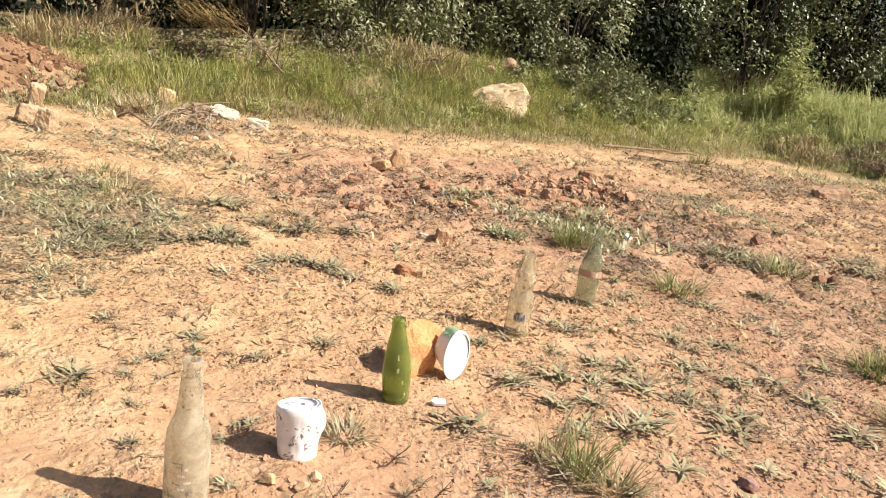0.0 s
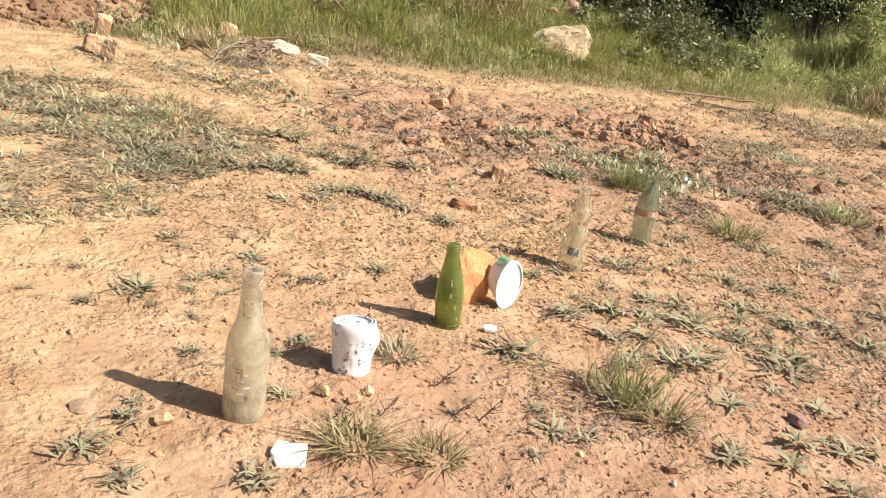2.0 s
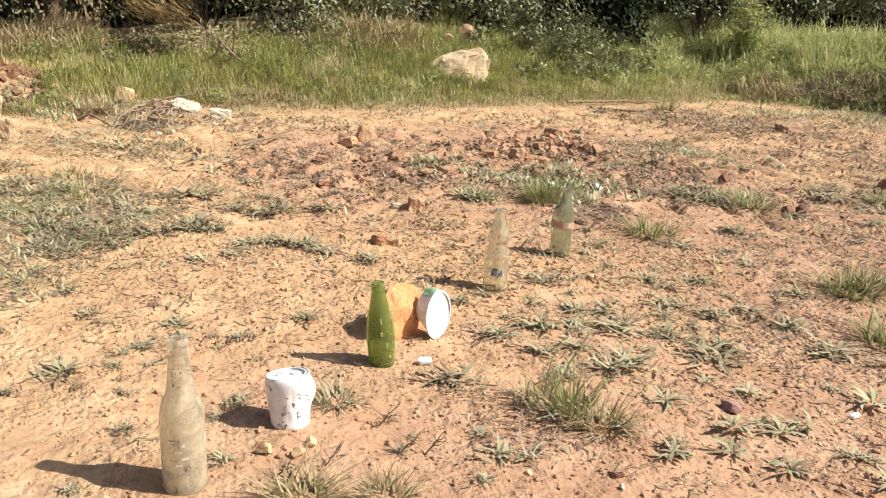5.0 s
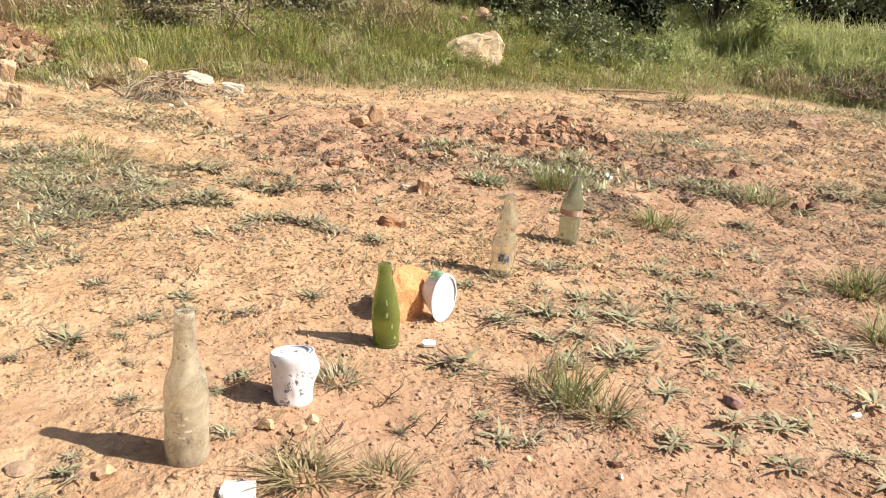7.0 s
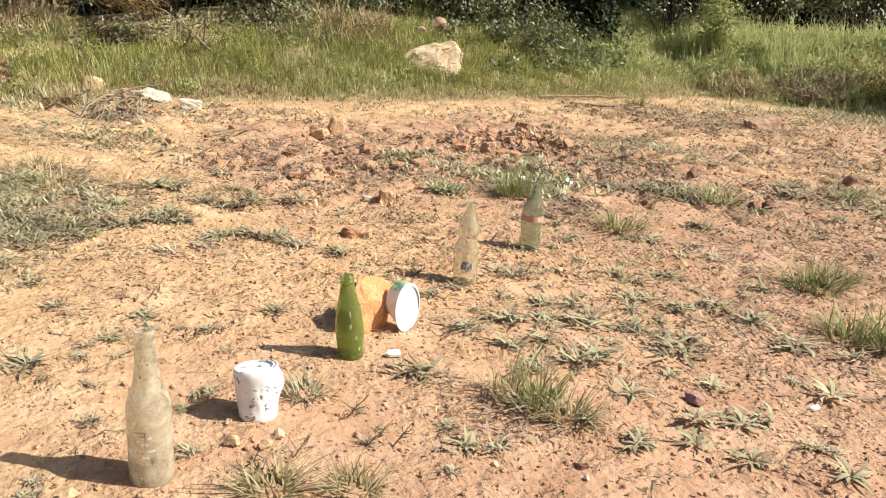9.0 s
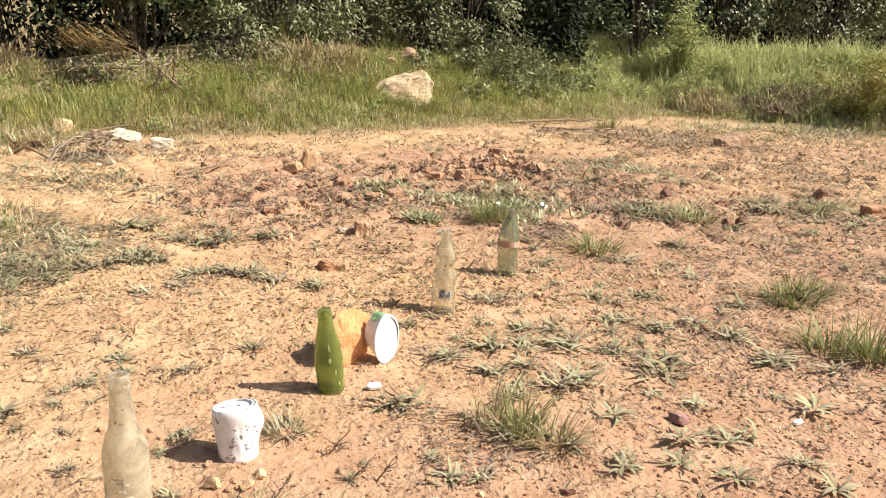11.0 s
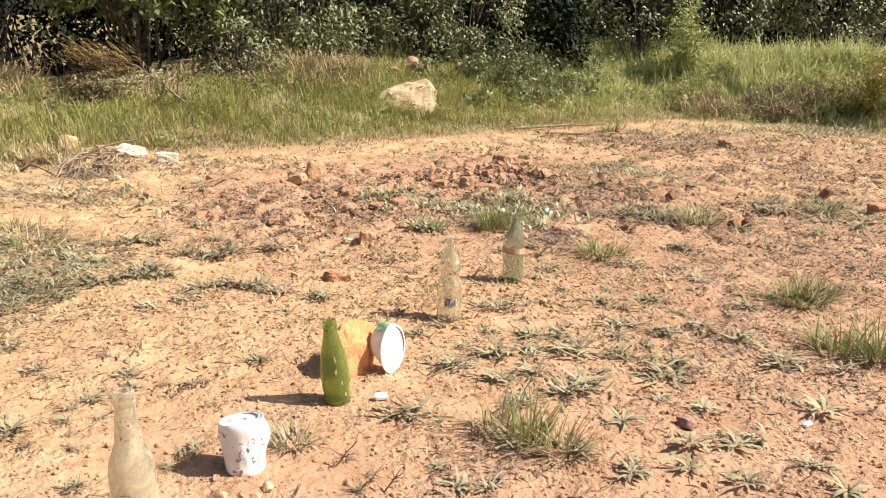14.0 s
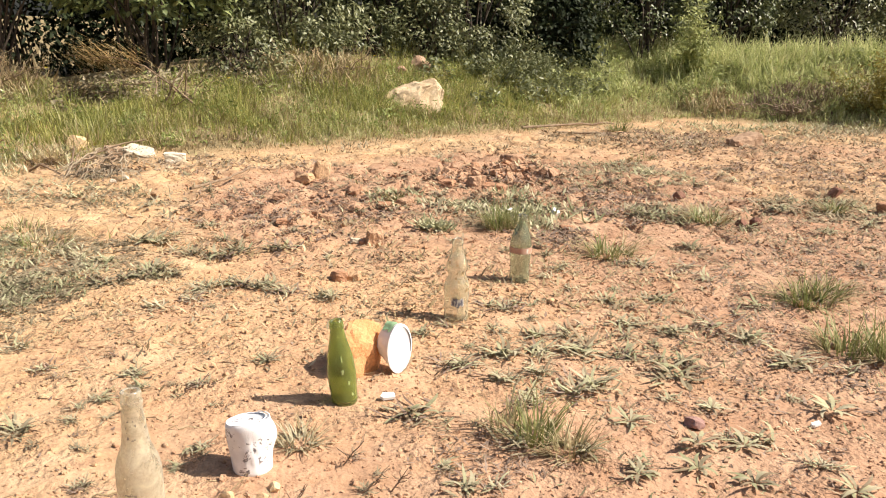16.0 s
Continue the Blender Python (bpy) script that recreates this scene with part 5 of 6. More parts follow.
def clods(name, n, cx, cy, rx, ry, lo, hi, material, label, seed, rounded=False):
    """Many crumbs of earth, each a small broken lump."""
    r = np.random.default_rng(seed)
    bv = np.array([(i, j, k) for i in (-1, 1) for j in (-1, 1) for k in (-1, 1)]) * 0.72
    bf = np.array([(0, 1, 3, 2), (4, 6, 7, 5), (0, 4, 5, 1), (2, 3, 7, 6), (0, 2, 6, 4), (1, 5, 7, 3)])
    if rounded:
        bm = bmesh.new()
        bmesh.ops.create_cube(bm, size=1.44)
        bmesh.ops.subdivide_edges(bm, edges=bm.edges[:], cuts=1, use_grid_fill=True)
        bv = np.array([tuple(v.co * (0.95 / max(v.co.length, 0.5)) ** 0.75) for v in bm.verts])
        bf = np.array([[v.index for v in f.verts] for f in bm.faces])
        bm.free()
    a, q = r.uniform(0, 2 * np.pi, n), np.sqrt(r.uniform(0, 1, n))
    x, y = cx + rx * q * np.cos(a), cy + ry * q * np.sin(a)
    s = lo * (hi / lo) ** (r.uniform(0, 1, n) ** 2.2)
    dims = s[:, None] * r.uniform(0.55, 1.25, (n, 3)) * np.array([1, 1, 0.8])
    v = (bv[None] + r.uniform(-0.42, 0.42, (n, len(bv), 3)) * (0.55 if rounded else 1.0)) * dims[:, None, :]
    # each crumb lies turned its own way
    e1 = r.normal(0, 1, (n, 3)) * np.array([1, 1, 0.45])
    e1 /= np.linalg.norm(e1, axis=1)[:, None]
    e2 = np.cross(np.array([0, 0, 1.0]) + r.normal(0, 0.3, (n, 3)), e1)
    e2 /= np.linalg.norm(e2, axis=1)[:, None]
    e3 = np.cross(e1, e2)
    v = v[..., 0:1] * e1[:, None] + v[..., 1:2] * e2[:, None] + v[..., 2:3] * e3[:, None]
    v = v + np.stack([x, y, height(x, y) + dims[:, 2] * 0.1], 1)[:, None, :]
    f = bf[None] + (np.arange(n) * len(bv))[:, None, None]
    return tagged(new(name, mesh_np(name, v.reshape(-1, 3), f.reshape(-1, 4), material, not rounded)), label, "soil crumbs", kind="stuff")


clods("dark_crumbs", 350, 1.05, 1.5, 0.5, 0.4, 0.0012, 0.005, BROWN_STONE, "dark brown crumbs scattered on the soil", 816)
clods("dark_crumbs", 600, 0.6, 1.8, 1.2, 0.9, 0.0012, 0.0045, BROWN_STONE, "dark brown crumbs scattered on the soil", 811)
clods("dark_crumbs", 3000, 0.9, 3.6, 2.2, 1.3, 0.002, 0.008, CLOD, "dark brown crumbs scattered on the soil", 812)
clods("soil_crumbs", 8000, 0.5, 1.75, 1.15, 0.9, 0.0012, 0.005, SOIL, "small crumbs of orange earth on the ground", 801)
clods("soil_crumbs", 1500, 0.5, 1.75, 1.15, 0.9, 0.003, 0.0085, SOIL, "rounded small lumps of orange earth on the ground", 814, True)
clods("soil_crumbs", 2600, 0.8, 1.7, 1.0, 0.8, 0.0012, 0.007, SOIL, "small crumbs of red earth on the ground", 802)
clods("soil_crumbs", 3500, 0.6, 3.1, 1.9, 1.1, 0.0025, 0.010, SOIL, "crumbs and lumps of red earth on the ground", 803)
litter_patch("leaf_litter", 500, 1.02, 4.08, 0.34, 0.16, 0.034, PURPLE_LITTER, LITTER, 331, 0.009, (0.7, 1.5), 0.02, 0.38)
# low ridge of broken red crust
r = np.random.default_rng(88)
for k in range(34):
    u = (k + 0.5) / 34
    a = float(r.uniform(0.012, 0.030))
    block(0.74 + 0.60 * u + float(r.normal(0, 0.02)), 4.18 + float(r.normal(0, 0.075)), (a, a * float(r.uniform(0.6, 0.9)), a * float(r.uniform(0.45, 0.85))), CLOD if k % 4 == 0 else SOIL, "broken lump of crusted red earth", 500 + k, float(r.uniform(0, 180)), (float(r.normal(0, 26)), float(r.normal(0, 26))), 0.2, "clod", "earth clods", "earth clod", 0.5, 5)
clods("soil_crumbs", 900, 1.02, 4.15, 0.36, 0.16, 0.004, 0.017, SOIL, "broken red clods in the clearing", 818)
clods("soil_crumbs", 560, 0.85, 3.95, 0.85, 0.42, 0.004, 0.018, SOIL, "heap of broken red clods in the clearing", 804)
clods("soil_crumbs", 320, 0.15, 3.4, 0.5, 0.45, 0.004, 0.015, SOIL, "heap of broken red clods in the clearing", 805)
clods("soil_crumbs", 1500, -2.0, 4.6, 0.55, 0.55, 0.004, 0.030, MOUND_CLOD, "crumbling red earth mound", 806)
clods("rubble", 160, -0.95, 4.55, 0.55, 0.28, 0.004, 0.03, CREAM_STONE, "pale rubble at the edge of the grass", 807)
clods("soil_crumbs", 1300, 1.3, 4.6, 2.6, 0.9, 0.004, 0.012, SOIL, "crumbs of dry earth on the ground", 809)
clods("pebbles", 90, 0.6, 1.7, 1.1, 0.8, 0.002, 0.006, YELLOW_STONE, "pale pebbles scattered on the soil", 808)


clods("dark_crumbs", 3000, 3.1, 5.0, 1.2, 1.1, 0.003, 0.012, BROWN_STONE, "brown crumbs scattered on the soil", 815)


# ---- bottles ----
def bottle(name, x, y, profile, wall, glass, label, lean_x=0.0, lean_y=0.0, turn=0.0):
    """A standing bottle turned from its outline, hollow, with a thick foot. lean: sideways offset of its top per metre of height."""
    outer = refine(profile)
    inner = [(max(r - wall, 0.001), max(z, 0.006)) for r, z in outer if z > 0.007 and r > wall * 1.5]
    full = [(0.0, 0.003)] + outer + inner[::-1] + [(0.0, 0.0065)]
    root = thing(name, x, y, ground_z(x, y) - 0.003, label, "bottle", "bottles set out on the ground")
    root.matrix_basis = root.matrix_basis @ Matrix(((1, 0, lean_x, 0), (0, 1, lean_y, 0), (-lean_x, -lean_y, 1, 0), (0, 0, 0, 1))).to_quaternion().to_matrix().to_4x4() @ pose(0, 0, 0, 0, 0, turn)
    v, f = lathe(full, 48)
    return part("glass_body", mesh_np("glass_body", v, f, glass), root), outer


def radius_at(outer, z):
    zs, rs = [q[1] for q in outer], [q[0] for q in outer]
    return float(np.interp(z, zs, rs))


def wrap(root, outer, name, angle0, angle1, z0, z1, material, label="", proud=0.0006, rag=0.0, seed=1):
    """A printed or pasted patch that follows the bottle's round, between two angles (degrees, -90 faces the front)."""
    r = np.random.default_rng(seed)
    na, nz = max(4, int(abs(angle1 - angle0) / 6)), 5
    vs, fs = [], []
    for j in range(nz + 1):
        z = z0 + (z1 - z0) * j / nz
        for i in range(na + 1):
            a = radians(angle0 + (angle1 - angle0) * i / na)
            dz = rag * r.normal() if j in (0, nz) else 0.0
            da = rag * 12 * r.normal() if i in (0, na) else 0.0
            rr = radius_at(outer, z + dz) + proud
            vs.append((rr * math.cos(a + da), rr * math.sin(a + da), z + dz))
    for j in range(nz):
        for i in range(na):
            k = j * (na + 1) + i
            fs.append((k, k + 1, k + na + 2, k + na + 1))
    return part(name, mesh_np(name, vs, fs, material), root, label)


LONGNECK = [(0.024, 0.0), (0.0285, 0.002), (0.0305, 0.007), (0.0308, 0.03), (0.0308, 0.085), (0.0305, 0.112), (0.0285, 0.127), (0.0235, 0.141), (0.0190, 0.154),
            (0.0168, 0.172), (0.0150, 0.190), (0.0138, 0.204), (0.0136, 0.207), (0.0146, 0.209), (0.0146, 0.214), (0.0135, 0.216), (0.0138, 0.222), (0.0138, 0.227), (0.0125, 0.2285), (0.0110, 0.2275)]
STUBBY = [(0.019, 0.0), (0.0232, 0.002), (0.0248, 0.007), (0.0258, 0.028), (0.0273, 0.052), (0.0270, 0.072), (0.0243, 0.096), (0.0200, 0.117), (0.0162, 0.133), (0.0138, 0.147),
          (0.0124, 0.153), (0.0138, 0.155), (0.0139, 0.160), (0.0128, 0.162), (0.0132, 0.167), (0.0120, 0.1695), (0.0106, 0.1685)]
WAISTED = [(0.021, 0.0), (0.0258, 0.002), (0.0274, 0.008), (0.0268, 0.04), (0.0278, 0.065), (0.0286, 0.088), (0.0258, 0.103), (0.0210, 0.115), (0.0202, 0.122), (0.0232, 0.133),
           (0.0240, 0.144), (0.0206, 0.158), (0.0155, 0.171), (0.0130, 0.184), (0.0118, 0.194), (0.0130, 0.196), (0.0130, 0.201), (0.0122, 0.203), (0.0124, 0.207), (0.0110, 0.2085), (0.0098, 0.2075)]
CONTOUR = [(0.020, 0.0), (0.0245, 0.002), (0.0264, 0.008), (0.0258, 0.018), (0.0238, 0.036), (0.0246, 0.056), (0.0274, 0.078), (0.0282, 0.095), (0.0276, 0.112), (0.0252, 0.128),
           (0.0205, 0.146), (0.0158, 0.162), (0.0130, 0.177), (0.0120, 0.186), (0.0132, 0.188), (0.0132, 0.192), (0.0124, 0.194), (0.0126, 0.197), (0.0112, 0.1985), (0.0100, 0.1975)]

b, o = bottle("bottle", -0.002, 1.200, LONGNECK, 0.0026, CLEAR_GLASS, "dusty clear glass long-necked beer bottle with worn label print", -0.035, 0.0)
wrap(b, o, "label_print", -116, -86, 0.0888, 0.0902, INK, "worn dark print line", rag=0.0004, seed=2)
wrap(b, o, "label_print", -104, -92, 0.0835, 0.0848, INK, "worn dark print line", rag=0.0005, seed=8)
wrap(b, o, "label_print", -90, -87, 0.076, 0.0885, INK, "worn dark print line", rag=0.0012, seed=3)
wrap(b, o, "label_print", -112, -92, 0.058, 0.0592, INK, "worn dark print line", rag=0.0006, seed=4)
wrap(b, o, "dirt_stain", -78, -68, 0.041, 0.047, INK, "dark dirt stain", 0.0006, 0.0022, 6)
for k in range(7):
    a0, z0 = -98 + 8.0 * (k % 4), 0.050 + 0.010 * (k // 2)
    wrap(b, o, "label_print", a0, a0 + 9, z0, z0 + 0.003, PALE_INK, "worn whitish print", 0.0005, 0.0008, 60 + k)
for k in range(9):
    a0, z0 = float(rng.uniform(-130, -70)), float(rng.uniform(0.155, 0.195))
    wrap(b, o, "dirt_stain", a0, a0 + float(rng.uniform(4, 10)), z0, z0 + float(rng.uniform(0.0015, 0.004)), INK, "dark dirt stain", 0.0006, 0.0008, 70 + k)

b, o = bottle("bottle", 0.2765, 1.645, STUBBY, 0.0026, GREEN_GLASS, "small stubby green glass beer bottle with dusty walls", -0.10, -0.02)
# pale scuffs, made larger so that their colour also paints the glints
for k in range(4):
    a0, z0 = float(rng.uniform(-95, -45)), 0.022 + 0.024 * k
    wrap(b, o, "scuff_glint", a0, a0 + float(rng.uniform(5, 11)), z0, z0 + float(rng.uniform(0.006, 0.014)), SCUFF_GLINT, "pale scuff and painted glint", 0.0005, 0.0014, 50 + k)
b, o = bottle("bottle", 0.552, 2.113, [(r * 1.1, z) for r, z in WAISTED], 0.0024, CLEAR_GLASS_B, "clear waisted soda bottle, stained, with faded blue print", 0.0, 0.0)
wrap(b, o, "label_print", -122, -62, 0.045, 0.066, PALE_INK, "worn whitish print", 0.0005, 0.0032, 19)
for k, (a0, a1, z0, z1) in enumerate([(-118, -106, 0.046, 0.060), (-102, -94, 0.048, 0.064), (-90, -80, 0.045, 0.057), (-78, -68, 0.050, 0.064), (-112, -96, 0.062, 0.066)]):
    wrap(b, o, "label_print", a0, a1, z0, z1, BLUE_INK, "faded blue print", 0.0012, 0.0028, 20 + k)
for k in range(12):
    a0, z0 = float(rng.uniform(-150, -40)), float(rng.uniform(0.07, 0.18))
    wrap(b, o, "dirt_stain", a0, a0 + float(rng.uniform(6, 16)), z0, z0 + float(rng.uniform(0.002, 0.007)), DIRT, "brown dirt stain", 0.0006, 0.001, 90 + k)
b, o = bottle("bottle", 0.777, 2.440, [(r * 1.12, z) for r, z in CONTOUR], 0.0026, PALE_GREEN_GLASS, "pale green contoured soda bottle with a red band label", 0.012, 0.0)
wrap(b, o, "red_band", -190, 10, 0.090, 0.107, RED_INK, "faded red band label", 0.0005, 0.0008, 31)
wrap(b, o, "white_mark", -70, -60, 0.092, 0.105, PALE_INK, "white printed mark", 0.0011, 0.0015, 32)


# ---- white can, standing and dented ----
def dented_can(x, y):
    root = thing("can", x, y, ground_z(x, y) - 0.004, "dented white-painted drinks can with chipped paint standing on soil", "can")
    sides, rows = 56, 26
    tall, rad = 0.089, 0.0345
    vs, fs = [], []
    prof = [(0.0, 0.006), (0.020, 0.006), (0.0285, 0.001), (0.031, 0.0), (0.0335, 0.002), (0.0345, 0.008)]
    prof += [(rad, 0.010 + (tall - 0.018) * k / rows) for k in range(1, rows)]
    prof += [(0.0342, tall - 0.005), (0.0328, tall - 0.0015), (0.0320, tall), (0.0308, tall), (0.0300, tall - 0.0022), (0.018, tall - 0.0026), (0.0, tall - 0.0024)]
    v, f = lathe(prof, sides)
    for p in v:
        a, u = math.atan2(p[1], p[0]), p[2] / tall
        n1 = noise.noise(Vector((math.cos(a) * 1.6, math.sin(a) * 1.6, u * 3.2)))
        crease = math.exp(-((a + 0.5) / 0.28) ** 2) * math.exp(-((u - 0.35) / 0.22) ** 2)
        bulge = math.exp(-((a - 0.05) / 0.66) ** 2) * math.exp(-((u - 0.70) / 0.26) ** 2)
        n2 = noise.noise(Vector((math.cos(a) * 4.5, math.sin(a) * 4.5, u * 5.0 + 3)))
        fold = abs(noise.noise(Vector((math.cos(a) * 6.0, math.sin(a) * 6.0, u * 2.0 + 9))))
        wall = math.sin(math.pi * min(max(u, 0.0), 1.0))
        s = 0.94 + 0.07 * u + (0.035 * n1 + 0.035 * n2 - 0.06 * fold) * wall - 0.08 * crease + 0.34 * bulge
        p[0] *= s
        p[1] *= s
        p[0] -= 0.009 * u
        p[2] -= 0.006 * u * math.cos(a - 2.4) * (p[0] ** 2 + p[1] ** 2) ** 0.5 / rad
    part("can_body", mesh_np("can_body", v, f, WHITE_PAINT), root)
    rim = [(0.0313 * math.cos(2 * math.pi * k / 40) - 0.009, 0.0313 * math.sin(2 * math.pi * k / 40), tall + 0.0002 - 0.0055 * math.cos(2 * math.pi * k / 40 - 2.4)) for k in range(41)]
    v, f = tube(rim, [0.0012] * 41, 6)
    part("lid_rim", mesh_np("lid_rim", v, f, WHITE_PAINT), root)
    # the torn rim that stands up at one side of the lid
    lip = []
    for k in range(15):
        a = radians(-62 + 9.5 * k)
        lip.append((0.0310 * math.cos(a) - 0.003, 0.0310 * math.sin(a), tall + 0.0005 + 0.003 * math.sin(math.pi * k / 14)))
    v, f = tube(lip, [0.0008 + 0.0008 * math.sin(math.pi * k / 14) for k in range(15)], 6)
    part("torn_rim", mesh_np("torn_rim", v, f, WHITE_PAINT), root)
    return root


dented_can(0.126, 1.398)


# ---- white tin lying against the rock ----
def lying_tin(x, y):
    """A squashed tin on its side; its flat oval end faces the front, the crumpled wall behind it narrows towards the soil."""
    root = thing("tin", x, y, ground_z(x, y), "squashed white tin lying against the orange rock, green print", "tin")
    axis = pose(0, 0, 0.0525, 87, 0, 40) @ pose(0, 0, 0, 0, 0, -4)
    depth, ra, rb = 0.036, 0.0350, 0.0535

    def wall(r, a, z):
        """A place on the tin: r of its half width, at an angle round the end, z behind the end."""
        px, py, back = r * math.cos(a), r * math.sin(a), max(0.0, -z) / depth
        n1 = noise.noise(Vector((px * 1.9, py * 1.9, z * 34)))
        n2 = abs(noise.noise(Vector((px * 4.0, py * 4.0, z * 20 + 5))))
        k = 1 + (0.06 * n1 - 0.09 * n2) * min(1.0, back * 3)
        under = max(0.0, -py)
        return axis @ Vector((px * ra * k * (1 - 0.45 * back * under), py * rb * k * (1 - 0.35 * back * under) + 0.002 * back, z))

    prof = [(0.0, 0.0), (0.80, 0.0), (0.86, 0.0010), (0.90, 0.0012), (0.95, 0.0004), (1.0, 0.0008), (1.0, -0.0020), (0.975, -0.0035)]
    prof += [(0.985 - 0.022 * k, -0.0035 - depth * k / 8) for k in range(1, 9)]
    prof += [(0.62, -0.004 - depth * 1.02), (0.0, -0.004 - depth)]
    prof = prof[::-1]
    sides = 64
    vs = [tuple(wall(max(r, 1e-4), 2 * math.pi * k / sides, z)) for r, z in prof for k in range(sides)]
    fs = [(i * sides + k, i * sides + (k + 1) % sides, (i + 1) * sides + (k + 1) % sides, (i + 1) * sides + k) for i in range(len(prof) - 1) for k in range(sides)]
    part("tin_body", mesh_np("tin_body", vs, fs, WHITE_LID), root)
    ring = [tuple(wall(0.885, radians(-18 + 5.5 * k), 0.0014)) for k in range(19)]
    v, f = tube(ring, [0.0004 + 0.0008 * math.sin(math.pi * k / 18) for k in range(19)], 5)
    part("lid_seam", mesh_np("lid_seam", v, f, DARK_METAL), root, "dark seam round the lid")
    na, nz = 10, 5
    patch = [tuple(wall(1.012 - 0.012 * q / nz, radians(92 + (40 + 6 * math.sin(q * 2.1)) * i / na), -0.005 - 0.026 * q / nz)) for q in range(nz + 1) for i in range(na + 1)]
    ff = [(q * (na + 1) + i, q * (na + 1) + i + 1, (q + 1) * (na + 1) + i + 1, (q + 1) * (na + 1) + i) for q in range(nz) for i in range(na)]
    part("green_print", mesh_np("green_print", patch, ff, GREEN_PAINT), root, "faded green print")
    return root


lying_tin(0.390, 1.782)


# ---- white fragments ----
def shard(x, y, a, b, thick, seed, label, turn=0.0, tilt=6.0):
    r = np.random.default_rng(seed)
    bm = bmesh.new()
    n = 5
    turns = [radians(q) + r.uniform(-0.12, 0.12) for q in (40, 128, 185, 232, 318)]
    ring = [(a * math.cos(q) * r.uniform(0.95, 1.12), b * math.sin(q) * r.uniform(0.95, 1.12)) for q in turns]
    lo = [bm.verts.new((px, py, 0)) for px, py in ring]
    hi = [bm.verts.new((px * 0.96, py * 0.96, thick * r.uniform(0.8, 1.2))) for px, py in ring]
    bm.faces.new(hi)
    bm.faces.new(lo[::-1])
    for k in range(n):
        q = (k + 1) % n
        bm.faces.new((lo[k], lo[q], hi[q], hi[k]))
    me = bpy.data.meshes.new("shard")
    bm.to_mesh(me)
    bm.free()
    me.materials.append(WHITE_SHARD)
    ob = new("shard", me)
    ob.matrix_basis = pose(x, y, ground_z(x, y) + 0.004, tilt, 0, turn)
    return tagged(ob, label, "shard", "white shards")


shard(0.087, 1.110, 0.029, 0.031, 0.005, 1, "flat white plaster shard lying on the soil", 8, 9)
shard(0.359, 1.642, 0.016, 0.011, 0.006, 2, "small white shard beside a weed", 10, 14)
shard(1.150, 1.488, 0.015, 0.006, 0.005, 3, "narrow white shard under a weed", 25, 12)
shard(0.93, 3.36, 0.028, 0.02, 0.012, 4, "small white shard among weeds", 30, 25)
shard(1.10, 3.33, 0.03, 0.02, 0.012, 5, "small white shard among weeds", 70, 25)


# ---- sticks and dry brush ----
def stick(points, r0, r1, label, name="stick", material=None, category="stick"):
    pts = []
    for a, b2 in zip(points, points[1:]):
        pts += crooked(a, b2, 4, 0.004 * (1 + r0 * 60))[:-1]
    pts.append(np.array(points[-1], float))
    v, f = tube(pts, np.linspace(r0, r1, len(pts)), 7)
    return tagged(new(name, mesh_np(name, v, f, material or TWIG)), label, category, "sticks on the ground")


def on_ground(x, y, up=0.004):
    return (x, y, ground_z(x, y) + up)


stick([on_ground(1.55, 6.15, 0.012), on_ground(1.95, 6.35, 0.03), on_ground(2.3, 6.42, 0.02)], 0.010, 0.006, "dry grey-brown branch lying at the grass edge")
stick([on_ground(1.75, 6.02, 0.008), on_ground(2.1, 5.9, 0.01), on_ground(2.5, 6.0, 0.008)], 0.007, 0.004, "thin dry branch lying on the soil")
stick([on_ground(-0.35, 3.75, 0.006), on_ground(-0.22, 3.98, 0.03), on_ground(-0.12, 4.15, 0.05)], 0.007, 0.004, "thin dry twig sticking up from soil")
stick([on_ground(-0.105, 1.315, 0.003), on_ground(-0.055, 1.325, 0.005), on_ground(-0.025, 1.342, 0.004)], 0.0014, 0.0009, "pale straw stalk lying beside the bottle", "straw", STRAW)
stick([on_ground(0.33, 1.73, 0.004), on_ground(0.352, 1.745, 0.014)], 0.0025, 0.0015, "short pale twig leaning on the rock")
stick([on_ground(1.0, 2.02, 0.004), on_ground(1.06, 2.06, 0.006)], 0.0016, 0.001, "pale straw stalk on the soil", "straw", STRAW)
stick([on_ground(0.02, 6.75, 0.02), on_ground(0.35, 6.62, 0.05)], 0.018, 0.010, "pale dead branch lying in the grass")


for k in range(16):
    sx, sy, sa, sl = float(rng.uniform(-0.45, 0.75)), float(rng.uniform(1.02, 1.75)), float(rng.uniform(0, math.pi)), float(rng.uniform(0.025, 0.05))
    if min(math.hypot(sx - ax, sy - ay) for ax, ay in STANDS) > 0.10:
        stick([on_ground(sx - sl * math.cos(sa), sy - sl * math.sin(sa), 0.002), on_ground(sx, sy, 0.005), on_ground(sx + sl * math.cos(sa), sy + sl * math.sin(sa), 0.003)],
              0.0011, 0.0006, "thin dry stalk lying on the soil", "dry_stalk", STRAW if k % 2 else TWIG)


